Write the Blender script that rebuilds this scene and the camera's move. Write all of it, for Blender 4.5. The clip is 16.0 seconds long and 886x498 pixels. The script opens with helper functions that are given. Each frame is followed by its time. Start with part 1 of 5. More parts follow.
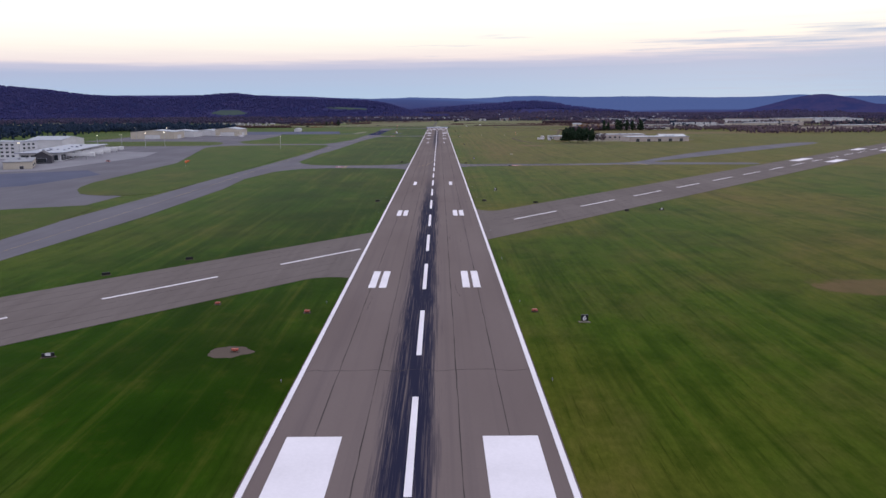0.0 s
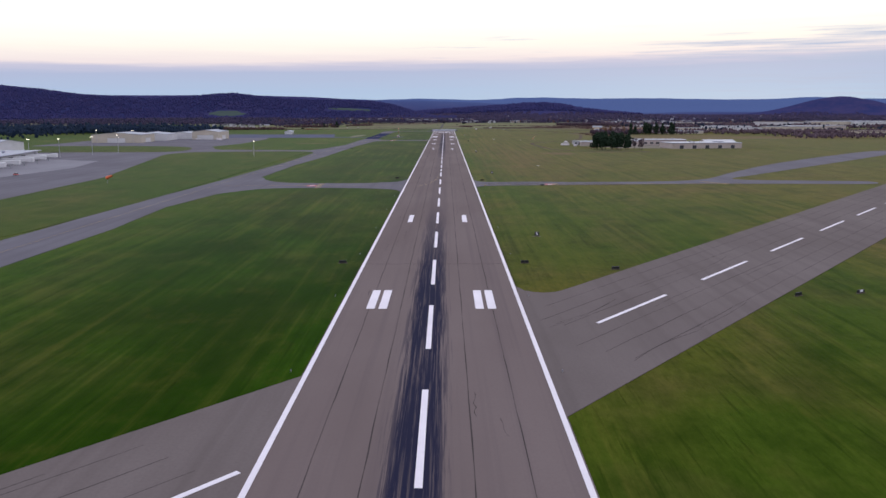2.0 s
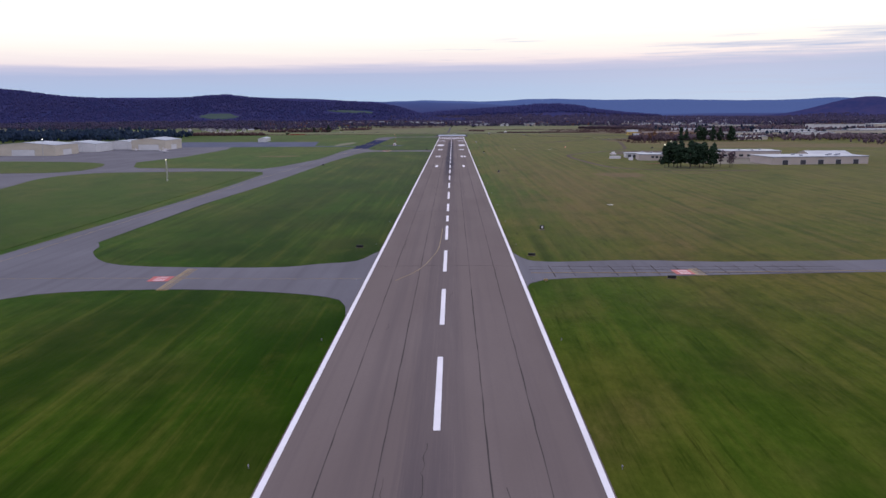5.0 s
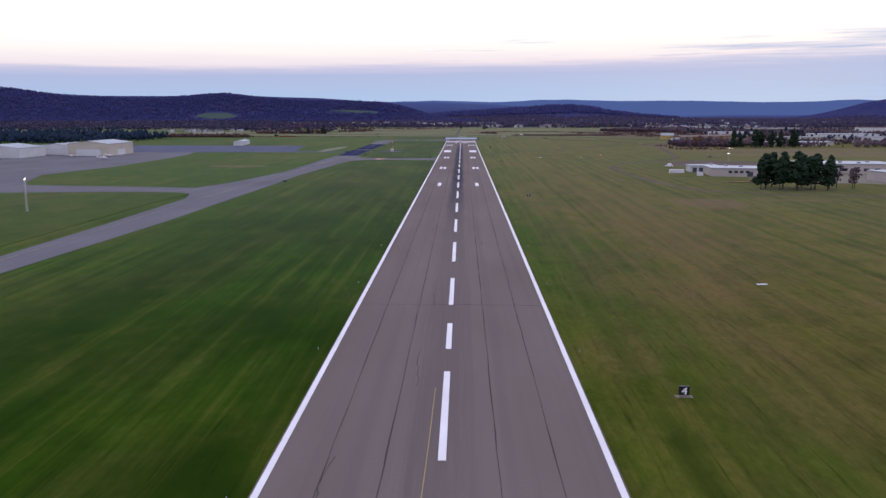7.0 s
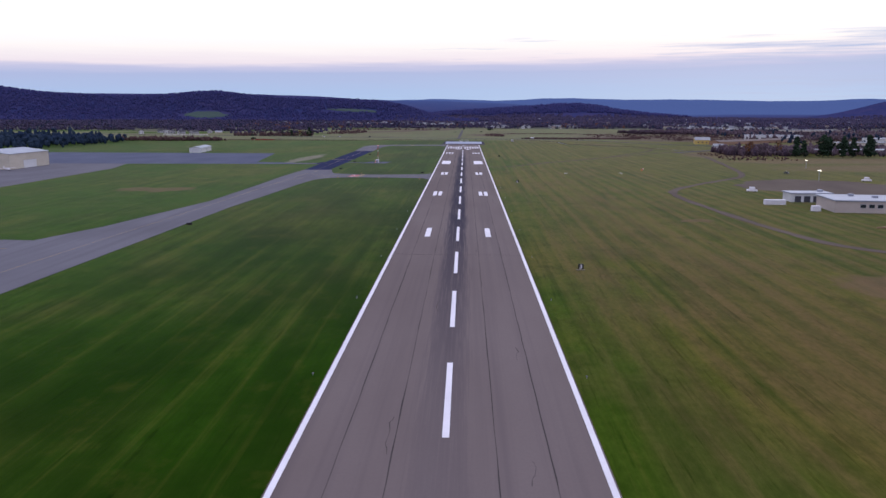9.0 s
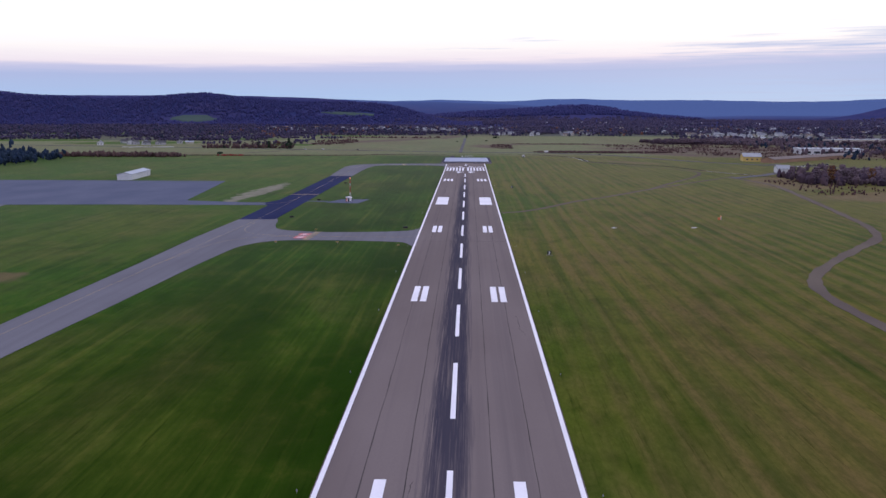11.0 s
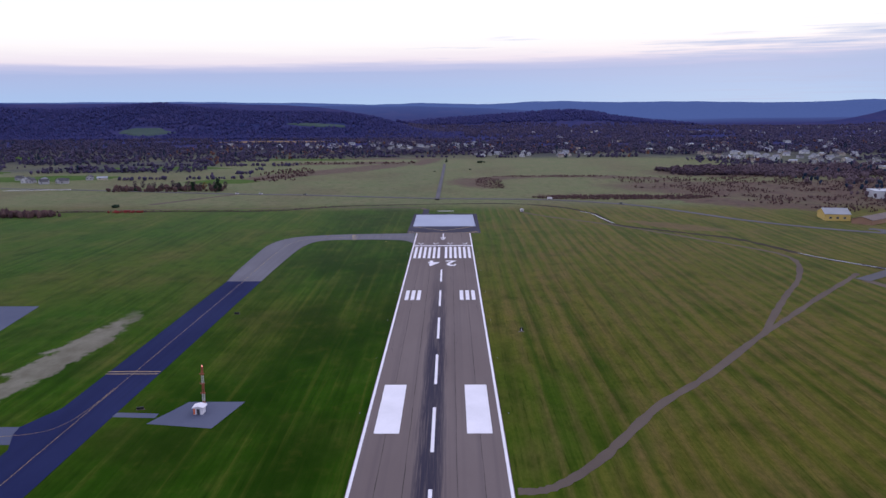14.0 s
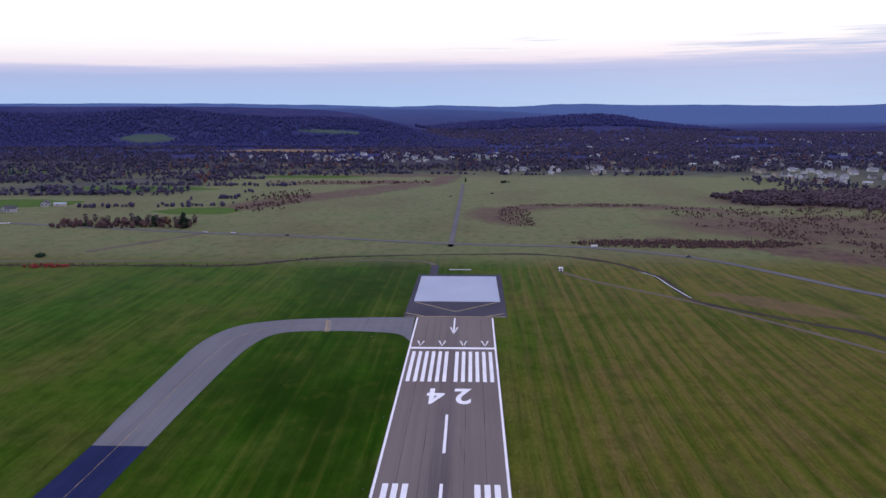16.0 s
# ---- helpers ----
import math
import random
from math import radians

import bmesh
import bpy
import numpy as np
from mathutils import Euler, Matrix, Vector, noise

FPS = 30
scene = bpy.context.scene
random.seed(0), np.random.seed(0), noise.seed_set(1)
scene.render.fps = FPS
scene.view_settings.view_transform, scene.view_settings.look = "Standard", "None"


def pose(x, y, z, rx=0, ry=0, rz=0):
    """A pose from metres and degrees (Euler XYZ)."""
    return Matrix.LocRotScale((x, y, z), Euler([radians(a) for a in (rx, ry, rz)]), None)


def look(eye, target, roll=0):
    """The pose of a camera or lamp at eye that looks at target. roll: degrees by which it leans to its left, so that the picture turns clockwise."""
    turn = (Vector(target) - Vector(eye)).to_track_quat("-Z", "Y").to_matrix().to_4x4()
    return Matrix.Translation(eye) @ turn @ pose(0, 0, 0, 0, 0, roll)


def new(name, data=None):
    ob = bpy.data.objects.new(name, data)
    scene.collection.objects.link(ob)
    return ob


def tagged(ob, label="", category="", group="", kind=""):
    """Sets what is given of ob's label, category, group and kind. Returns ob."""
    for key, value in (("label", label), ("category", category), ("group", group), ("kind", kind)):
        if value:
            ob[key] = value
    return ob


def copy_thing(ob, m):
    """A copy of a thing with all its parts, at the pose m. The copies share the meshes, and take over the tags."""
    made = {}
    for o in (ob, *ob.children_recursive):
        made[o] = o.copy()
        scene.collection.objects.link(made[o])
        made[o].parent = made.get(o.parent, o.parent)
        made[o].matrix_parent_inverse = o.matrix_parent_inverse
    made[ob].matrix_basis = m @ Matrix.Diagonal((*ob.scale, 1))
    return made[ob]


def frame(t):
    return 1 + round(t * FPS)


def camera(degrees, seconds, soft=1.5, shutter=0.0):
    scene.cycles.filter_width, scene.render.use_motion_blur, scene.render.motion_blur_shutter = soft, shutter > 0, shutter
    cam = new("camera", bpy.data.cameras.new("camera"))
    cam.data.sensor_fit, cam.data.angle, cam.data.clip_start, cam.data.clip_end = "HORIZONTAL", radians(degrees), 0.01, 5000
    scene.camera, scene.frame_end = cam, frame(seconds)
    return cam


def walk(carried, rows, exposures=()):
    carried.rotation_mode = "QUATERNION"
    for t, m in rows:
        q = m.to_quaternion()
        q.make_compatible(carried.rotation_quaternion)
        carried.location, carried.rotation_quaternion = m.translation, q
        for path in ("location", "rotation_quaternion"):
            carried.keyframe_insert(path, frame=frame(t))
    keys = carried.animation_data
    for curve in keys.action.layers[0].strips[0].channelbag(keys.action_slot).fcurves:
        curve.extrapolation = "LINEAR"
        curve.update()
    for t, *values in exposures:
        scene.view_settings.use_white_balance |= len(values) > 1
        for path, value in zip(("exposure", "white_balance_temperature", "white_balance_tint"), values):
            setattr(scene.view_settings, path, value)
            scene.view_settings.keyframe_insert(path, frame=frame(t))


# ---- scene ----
# All plan numbers below are in runway metres; S brings them to the scene's metres.
S = 0.37
cam = camera(58.66, 16.0)
ROWS = [
    (0.0, 4.42, 218.39, 50.65, -0.287, -10.155, 0.246),
    (0.5, 4.05, 264.75, 49.48, -0.377, -10.085, 0.489),
    (1.0, 3.83, 310.60, 48.71, -0.355, -10.089, 0.520),
    (1.5, 4.10, 355.55, 48.92, -0.051, -10.083, 0.269),
    (2.0, 3.56, 401.27, 48.64, 0.182, -10.039, 0.043),
    (2.5, 3.10, 445.58, 48.88, 0.267, -9.999, 0.079),
    (3.0, 3.14, 492.28, 49.27, 0.404, -10.023, 0.168),
    (3.5, 2.92, 539.63, 48.55, 0.519, -9.962, 0.129),
    (4.0, 2.58, 587.92, 48.97, 0.499, -9.979, 0.236),
    (4.2, 2.56, 607.02, 48.99, 0.522, -9.957, 0.280),
    (6.3, 2.56, 816.28, 45.79, 1.259, -9.849, -0.125),
    (6.5, 2.76, 835.42, 45.76, 1.355, -9.834, -0.108),
    (7.0, 2.50, 882.86, 45.89, 1.395, -9.836, -0.065),
    (7.5, 2.71, 928.72, 46.20, 1.516, -9.860, -0.100),
    (8.0, 3.00, 975.01, 46.50, 1.633, -9.913, -0.183),
    (8.2, 2.98, 994.32, 46.60, 1.614, -9.930, -0.102),
    (10.3, 2.00, 1204.38, 56.99, 1.638, -9.962, -0.401),
    (10.5, 2.22, 1224.43, 58.51, 1.701, -9.939, -0.355),
    (11.0, 2.76, 1274.82, 63.13, 1.828, -9.974, -0.134),
    (11.5, 3.15, 1324.64, 68.27, 1.924, -10.029, -0.028),
    (12.0, 3.32, 1373.81, 73.59, 2.024, -10.046, -0.089),
    (12.5, 3.58, 1422.78, 79.92, 1.031, -10.106, 0.027),
    (13.0, 4.51, 1471.40, 86.96, 0.791, -10.118, -0.031),
    (13.5, 5.00, 1518.61, 94.76, 0.647, -10.032, 0.073),
    (14.0, 5.77, 1567.73, 102.76, 0.484, -10.009, 0.311),
    (14.5, 7.06, 1617.02, 110.97, 0.465, -10.053, 0.356),
    (15.0, 9.65, 1668.28, 118.84, 0.498, -10.042, 0.331),
    (15.5, 9.98, 1718.19, 121.74, 0.358, -9.981, 0.337),
    (16.0, 9.55, 1767.33, 122.45, 2.064, -9.967, 0.088),
]
walk(cam, [(t, pose(S * x, S * y, S * z, 90 + pitch, roll, yaw)) for t, x, y, z, yaw, pitch, roll in ROWS],
     [(0.0, 0.06, 6560, 10), (3.5, 0.07, 6480, 11), (7.0, 0.06, 6200, 14), (12.0, 0.05, 6000, 15), (16.0, 0.05, 5950, 15)])

# ---- sky and sun: dusk under a thin high overcast, bright band above low grey-blue cloud ----
SUN_ELEV, SUN_TURN = 14.0, 20.0
world = bpy.data.worlds.new("dusk_sky")
scene.world = world
world.use_nodes = True
wn, wl = world.node_tree.nodes, world.node_tree.links
wn.clear()


def wnode(kind, **kw):
    n = wn.new(kind)
    for k, val in kw.items():
        if k == "op":
            n.operation = val
        elif k == "blend":
            n.data_type, n.blend_type = "RGBA", val
        else:
            n.inputs[int(k[1:])].default_value = val
    return n


w_out = wnode("ShaderNodeOutputWorld")
w_bg = wnode("ShaderNodeBackground", _1=1.0)
w_tc = wnode("ShaderNodeTexCoord")
w_sep = wnode("ShaderNodeSeparateXYZ")
wl.new(w_tc.outputs["Generated"], w_sep.inputs[0])
w_map = wn.new("ShaderNodeMapping")
w_map.inputs["Scale"].default_value = (5.0, 5.0, 95.0)
wl.new(w_tc.outputs["Generated"], w_map.inputs["Vector"])
w_noise = wn.new("ShaderNodeTexNoise")
w_noise.inputs["Scale"].default_value = 1.6
w_noise.inputs["Detail"].default_value = 6.0
w_noise.inputs["Roughness"].default_value = 0.55
wl.new(w_map.outputs[0], w_noise.inputs["Vector"])
w_off = wnode("ShaderNodeMath", op="MULTIPLY_ADD", _1=0.012, _2=-0.006)
wl.new(w_noise.outputs["Fac"], w_off.inputs[0])
w_el = wnode("ShaderNodeMath", op="ADD")
w_tilt = wnode("ShaderNodeMath", op="MULTIPLY_ADD", _1=-0.016)
wl.new(w_sep.outputs["X"], w_tilt.inputs[0])
wl.new(w_sep.outputs["Z"], w_tilt.inputs[2])
wl.new(w_tilt.outputs[0], w_el.inputs[0])
wl.new(w_off.outputs[0], w_el.inputs[1])
w_fac = wnode("ShaderNodeMath", op="MULTIPLY", _1=5.0)
wl.new(w_el.outputs[0], w_fac.inputs[0])
w_ramp = wn.new("ShaderNodeValToRGB")
cr = w_ramp.color_ramp
SKY = ((0.0, (0.42, 0.57, 0.75)), (0.12, (0.41, 0.53, 0.73)), (0.235, (0.43, 0.49, 0.68)), (0.272, (0.55, 0.55, 0.70)), (0.305, (0.86, 0.76, 0.77)),
       (0.39, (1.0, 0.93, 0.85)), (0.52, (1.04, 1.03, 0.99)), (1.0, (0.92, 0.98, 1.18)))
while len(cr.elements) < len(SKY):
    cr.elements.new(0.5)
for e, (at, c) in zip(cr.elements, SKY):
    e.position, e.color = at, (*c, 1)
wl.new(w_fac.outputs[0], w_ramp.inputs[0])
w_sky = wn.new("ShaderNodeTexSky")
w_sky.sky_type, w_sky.sun_disc = "NISHITA", False
w_sky.sun_elevation, w_sky.sun_rotation = radians(SUN_ELEV), radians(SUN_TURN)
w_dim = wnode("ShaderNodeVectorMath", op="SCALE")
w_dim.inputs["Scale"].default_value = 0.10
wl.new(w_sky.outputs[0], w_dim.inputs[0])
w_mix = wn.new("ShaderNodeMix")
w_mix.data_type = "RGBA"
w_mix.inputs["Factor"].default_value = 0.985
wl.new(w_dim.outputs[0], w_mix.inputs["A"])
# thin grey-mauve streaks of cloud low in the bright band, thicker to the right
w_map2 = wn.new("ShaderNodeMapping")
w_map2.inputs["Scale"].default_value = (4.0, 4.0, 110.0)
w_map2.inputs["Location"].default_value = (1.3, 0.0, 2.0)
wl.new(w_tc.outputs["Generated"], w_map2.inputs["Vector"])
w_str = wn.new("ShaderNodeTexNoise")
w_str.inputs["Scale"].default_value, w_str.inputs["Detail"].default_value, w_str.inputs["Roughness"].default_value = 1.5, 7.0, 0.6
wl.new(w_map2.outputs[0], w_str.inputs["Vector"])
w_bias = wnode("ShaderNodeMath", op="MULTIPLY_ADD", _1=0.32)
wl.new(w_sep.outputs["X"], w_bias.inputs[0])
wl.new(w_str.outputs["Fac"], w_bias.inputs[2])
w_cut = wn.new("ShaderNodeMapRange")
w_cut.inputs["From Min"].default_value, w_cut.inputs["From Max"].default_value = 0.60, 0.84
wl.new(w_bias.outputs[0], w_cut.inputs["Value"])
w_low = wn.new("ShaderNodeMapRange")
w_low.inputs["From Min"].default_value, w_low.inputs["From Max"].default_value = 0.105, 0.085
wl.new(w_sep.outputs["Z"], w_low.inputs["Value"])
w_amt = wnode("ShaderNodeMath", op="MULTIPLY")
wl.new(w_cut.outputs[0], w_amt.inputs[0])
wl.new(w_low.outputs[0], w_amt.inputs[1])
w_cl = wn.new("ShaderNodeMix")
w_cl.data_type = "RGBA"
w_cl.inputs["B"].default_value = (0.42, 0.50, 0.68, 1)
wl.new(w_amt.outputs[0], w_cl.inputs["Factor"])
wl.new(w_ramp.outputs[0], w_cl.inputs["A"])
wl.new(w_cl.outputs["Result"], w_mix.inputs["B"])
wl.new(w_mix.outputs["Result"], w_bg.inputs[0])
wl.new(w_bg.outputs[0], w_out.inputs[0])

sun = new("sun", bpy.data.lights.new("sun", "SUN"))
sun.data.energy, sun.data.angle, sun.data.color = 0.55, radians(14), (1.0, 0.93, 0.88)
sun.matrix_world = look((math.sin(radians(SUN_TURN)), math.cos(radians(SUN_TURN)), math.tan(radians(SUN_ELEV + 26))), (0, 0, 0))

# ---- materials ----
def material(name, rough=0.9, spec=0.3, metal=0.0):
    m = bpy.data.materials.new(name)
    m.use_nodes = True
    b = m.node_tree.nodes["Principled BSDF"]
    b.inputs["Roughness"].default_value = rough
    b.inputs["Specular IOR Level"].default_value = spec
    b.inputs["Metallic"].default_value = metal
    return m, m.node_tree.nodes, m.node_tree.links, b


def coords(nd, lk, scale):
    """Object coordinates in runway metres, stretched by scale."""
    tc, mp = nd.new("ShaderNodeTexCoord"), nd.new("ShaderNodeMapping")
    mp.inputs["Scale"].default_value = [a / S for a in scale]
    lk.new(tc.outputs["Object"], mp.inputs["Vector"])
    return mp.outputs[0]


def noise_tex(nd, lk, scale, size=1.0, detail=4.0, rough=0.55):
    n = nd.new("ShaderNodeTexNoise")
    n.inputs["Scale"].default_value, n.inputs["Detail"].default_value, n.inputs["Roughness"].default_value = size, detail, rough
    lk.new(coords(nd, lk, scale), n.inputs["Vector"])
    return n.outputs["Fac"]


def span(nd, lk, value, lo, hi):
    r = nd.new("ShaderNodeMapRange")
    r.inputs["From Min"].default_value, r.inputs["From Max"].default_value = lo, hi
    lk.new(value, r.inputs["Value"])
    return r.outputs["Result"]


def calc(nd, lk, op, a, b):
    n = nd.new("ShaderNodeMath")
    n.operation = op
    for i, q in enumerate((a, b)):
        if isinstance(q, (int, float)):
            n.inputs[i].default_value = q
        else:
            lk.new(q, n.inputs[i])
    return n.outputs[0]


def blend(nd, lk, fac, a, b, how="MIX"):
    n = nd.new("ShaderNodeMix")
    n.data_type, n.blend_type = "RGBA", how
    for key, q in (("Factor", fac), ("A", a), ("B", b)):
        s = [i for i in n.inputs if i.name == key and (i.type == "VALUE" if key == "Factor" else i.type == "RGBA")][0]
        if isinstance(q, (int, float)):
            s.default_value = q
        elif isinstance(q, tuple):
            s.default_value = (*q, 1)
        else:
            lk.new(q, s)
    return [o for o in n.outputs if o.type == "RGBA"][0]


def bump(nd, lk, b, height, strength=0.3, dist=0.05):
    n = nd.new("ShaderNodeBump")
    n.inputs["Strength"].default_value, n.inputs["Distance"].default_value = strength, dist
    lk.new(height, n.inputs["Height"])
    lk.new(n.outputs[0], b.inputs["Normal"])


def plain(name, colour, rough=0.7, vary=0.15, size=0.6, metal=0.0, spec=0.3):
    """A painted or built surface with stains at two scales."""
    m, nd, lk, b = material(name, rough, spec, metal)
    big, fine = noise_tex(nd, lk, (0.12, 0.12, 0.3), size), noise_tex(nd, lk, (1, 1, 1), size * 3)
    f = calc(nd, lk, "ADD", calc(nd, lk, "MULTIPLY", big, 0.7), calc(nd, lk, "MULTIPLY", fine, 0.3))
    f = span(nd, lk, f, 0.3, 0.7)
    lk.new(blend(nd, lk, f, tuple(c * (1 - vary) for c in colour), tuple(min(1, c * (1 + vary)) for c in colour)), b.inputs["Base Color"])
    bump(nd, lk, b, fine, 0.15)
    return m


def glow(name, colour, strength):
    m, nd, lk, b = material(name)
    b.inputs["Emission Color"].default_value = (*colour, 1)
    b.inputs["Emission Strength"].default_value = strength
    return m


def leafy(name, dark, light, size=0.25):
    """Foliage or twigs: each clump has its own tone, broken up by fine grain."""
    m, nd, lk, b = material(name, 0.95, 0.1)
    g = nd.new("ShaderNodeNewGeometry")
    fine = noise_tex(nd, lk, (1, 1, 1), size * 6, 3.0)
    f = calc(nd, lk, "ADD", calc(nd, lk, "MULTIPLY", g.outputs["Random Per Island"], 0.65), calc(nd, lk, "MULTIPLY", span(nd, lk, fine, 0.3, 0.7), 0.35))
    lk.new(blend(nd, lk, f, dark, light), b.inputs["Base Color"])
    return m


def spot(nd, lk, x, y, cx, cy, rx, ry, turn=0.0, ring=0.0):
    """1 inside an uneven ellipse of ground, fading out at its edge; with ring, only along its rim."""
    c, k = math.cos(radians(turn)), math.sin(radians(turn))
    dx, dy = calc(nd, lk, "SUBTRACT", x, cx), calc(nd, lk, "SUBTRACT", y, cy)
    u = calc(nd, lk, "ADD", calc(nd, lk, "MULTIPLY", dx, c / rx), calc(nd, lk, "MULTIPLY", dy, k / rx))
    v = calc(nd, lk, "ADD", calc(nd, lk, "MULTIPLY", dx, -k / ry), calc(nd, lk, "MULTIPLY", dy, c / ry))
    d = calc(nd, lk, "SQRT", calc(nd, lk, "ADD", calc(nd, lk, "MULTIPLY", u, u), calc(nd, lk, "MULTIPLY", v, v)), 0.0)
    if ring:
        return span(nd, lk, calc(nd, lk, "ABSOLUTE", calc(nd, lk, "SUBTRACT", d, 1.0), 0.0), ring, ring * 0.4)
    return span(nd, lk, d, 1.08, 0.82)


# rough brown ground: centre, half lengths, turn
BROWN = ((640, 2560, 330, 190, 12), (560, 2880, 250, 120, 10), (440, 2560, 250, 120, -25), (330, 2440, 120, 40, -38), (210, 2500, 110, 20, -18), (-190, 3120, 170, 40, 6), (-250, 2840, 40, 150, -28),
         (-140, 3260, 130, 26, 0), (-40, 3170, 22, 120, -8), (-150, 2985, 45, 150, -30))
RUSTY = ((128, 436, 15, 14, 0), (130, 1292, 20, 22, 0), (185, 1305, 26, 6, 0), (108, 1430, 9, 5, 0), (-190, 1560, 24, 13, 0), (292, 1990, 40, 75, -22), (206, 2262, 52, 15, -42), (400, 1880, 150, 42, 8), (540, 1790, 270, 60, 4))
BARE = ((-160, 1885, 9, 78, -3),)


def grass_material(name, green, olive, brown, dark, streak=1.0):
    """Mown grass: lush near the pavements, drier olive and brown down the right-hand field, with mowing swaths along the runway."""
    m, nd, lk, b = material(name, 1.0, 0.0)
    b.inputs["Sheen Weight"].default_value, b.inputs["Sheen Roughness"].default_value = 0.135, 0.22
    b.inputs["Sheen Tint"].default_value = (1.0, 1.0, 0.86, 1)
    broad = noise_tex(nd, lk, (1 / 130, 1 / 210, 1), 1.0, 3.0, 0.5)
    mid = noise_tex(nd, lk, (1 / 30, 1 / 48, 1), 1.0, 5.0, 0.6)
    lush = noise_tex(nd, lk, (1 / 30, 1 / 55, 1), 1.3, 4.0, 0.6)
    mow = noise_tex(nd, lk, (1 / 4.0, 1 / 300, 1), 1.0, 4.0, 0.66)
    where = noise_tex(nd, lk, (1 / 60, 1 / 140, 1), 1.7, 3.0, 0.55)
    fine = noise_tex(nd, lk, (1 / 1.2, 1 / 3.5, 1), 1.0, 5.0, 0.75)
    rut = noise_tex(nd, lk, (1 / 1.1, 1 / 26, 1), 1.0, 4.0, 0.7)
    clod = noise_tex(nd, lk, (1 / 9, 1 / 14, 1), 1.0, 5.0, 0.65)
    tc, sx = nd.new("ShaderNodeTexCoord"), nd.new("ShaderNodeSeparateXYZ")
    lk.new(tc.outputs["Object"], sx.inputs[0])
    x = calc(nd, lk, "MULTIPLY", sx.outputs["X"], 1 / S)
    y = calc(nd, lk, "MULTIPLY", sx.outputs["Y"], 1 / S)
    right = span(nd, lk, x, -10, 30)
    dry = calc(nd, lk, "MULTIPLY", span(nd, lk, x, 25, 75), span(nd, lk, y, 500, 1050))
    rough_land = span(nd, lk, y, 2375, 2440)
    dry = calc(nd, lk, "MAXIMUM", calc(nd, lk, "MULTIPLY", dry, 0.8), calc(nd, lk, "MULTIPLY", rough_land, 0.8))
    dry = calc(nd, lk, "MAXIMUM", dry, calc(nd, lk, "MULTIPLY", right, 0.25))
    patchy = calc(nd, lk, "MULTIPLY", span(nd, lk, broad, 0.45, 0.72), calc(nd, lk, "ADD", calc(nd, lk, "MULTIPLY", right, 0.55), 0.45))
    lean = calc(nd, lk, "MINIMUM", calc(nd, lk, "ADD", dry, patchy), 1.0)
    c = blend(nd, lk, lean, green, olive)
    c = blend(nd, lk, calc(nd, lk, "MULTIPLY", span(nd, lk, mid, 0.46, 0.74), calc(nd, lk, "ADD", calc(nd, lk, "MULTIPLY", lean, 0.40), 0.28)), c, brown)
    c = blend(nd, lk, calc(nd, lk, "MULTIPLY", span(nd, lk, lush, 0.50, 0.72), 0.45), c, dark)
    # unevenly darker green in a strip left of the runway
    left_strip = calc(nd, lk, "MULTIPLY", span(nd, lk, x, -130, -80), span(nd, lk, x, 10, -10))
    c = blend(nd, lk, calc(nd, lk, "MULTIPLY", calc(nd, lk, "MULTIPLY", left_strip, span(nd, lk, where, 0.72, 0.38)), 0.8), c, dark)
    wild = blend(nd, lk, span(nd, lk, mid, 0.36, 0.66), (0.116, 0.124, 0.062), (0.146, 0.130, 0.074))
    wild = blend(nd, lk, calc(nd, lk, "MULTIPLY", span(nd, lk, broad, 0.50, 0.66), 0.5), wild, (0.105, 0.070, 0.052))
    c = blend(nd, lk, calc(nd, lk, "MULTIPLY", rough_land, 0.85), c, wild)
    litter = blend(nd, lk, span(nd, lk, mid, 0.35, 0.65), (0.020, 0.022, 0.046), (0.052, 0.038, 0.056))
    floor_y = calc(nd, lk, "MAXIMUM", span(nd, lk, y, 3220, 3330), calc(nd, lk, "MULTIPLY", span(nd, lk, y, 2860, 2980), calc(nd, lk, "MAXIMUM", span(nd, lk, x, -400, -480), span(nd, lk, x, 520, 640))))
    c = blend(nd, lk, calc(nd, lk, "MULTIPLY", floor_y, calc(nd, lk, "ADD", 0.45, calc(nd, lk, "MULTIPLY", span(nd, lk, broad, 0.62, 0.48), 0.45))), c, litter)
    c = blend(nd, lk, calc(nd, lk, "MULTIPLY", span(nd, lk, clod, 0.48, 0.68), 0.4), c, dark)
    c = blend(nd, lk, calc(nd, lk, "MULTIPLY", span(nd, lk, clod, 0.46, 0.30), 0.22), c, olive)
    mown = calc(nd, lk, "SUBTRACT", 1.0, rough_land)
    swath = calc(nd, lk, "MULTIPLY", calc(nd, lk, "MULTIPLY", span(nd, lk, x, 24, 40), span(nd, lk, y, 850, 1200)), mown)
    rows = calc(nd, lk, "MULTIPLY", calc(nd, lk, "MAXIMUM", span(nd, lk, where, 0.30, 0.58), calc(nd, lk, "MULTIPLY", swath, 0.8)), mown)
    c = blend(nd, lk, calc(nd, lk, "MULTIPLY", calc(nd, lk, "MULTIPLY", span(nd, lk, mow, 0.48, 0.68), rows), 0.55 * streak), c, dark)
    c = blend(nd, lk, calc(nd, lk, "MULTIPLY", calc(nd, lk, "MULTIPLY", span(nd, lk, mow, 0.47, 0.32), rows), 0.30 * streak), c, tuple(q * 1.25 for q in olive))
    # passes of the mower, about eight metres apart
    wave = calc(nd, lk, "SINE", calc(nd, lk, "ADD", calc(nd, lk, "MULTIPLY", x, math.tau / 8.2), calc(nd, lk, "MULTIPLY", broad, 14.0)), 0.0)
    wave = calc(nd, lk, "ADD", wave, calc(nd, lk, "MULTIPLY", calc(nd, lk, "SUBTRACT", mow, 0.5), 4.0))
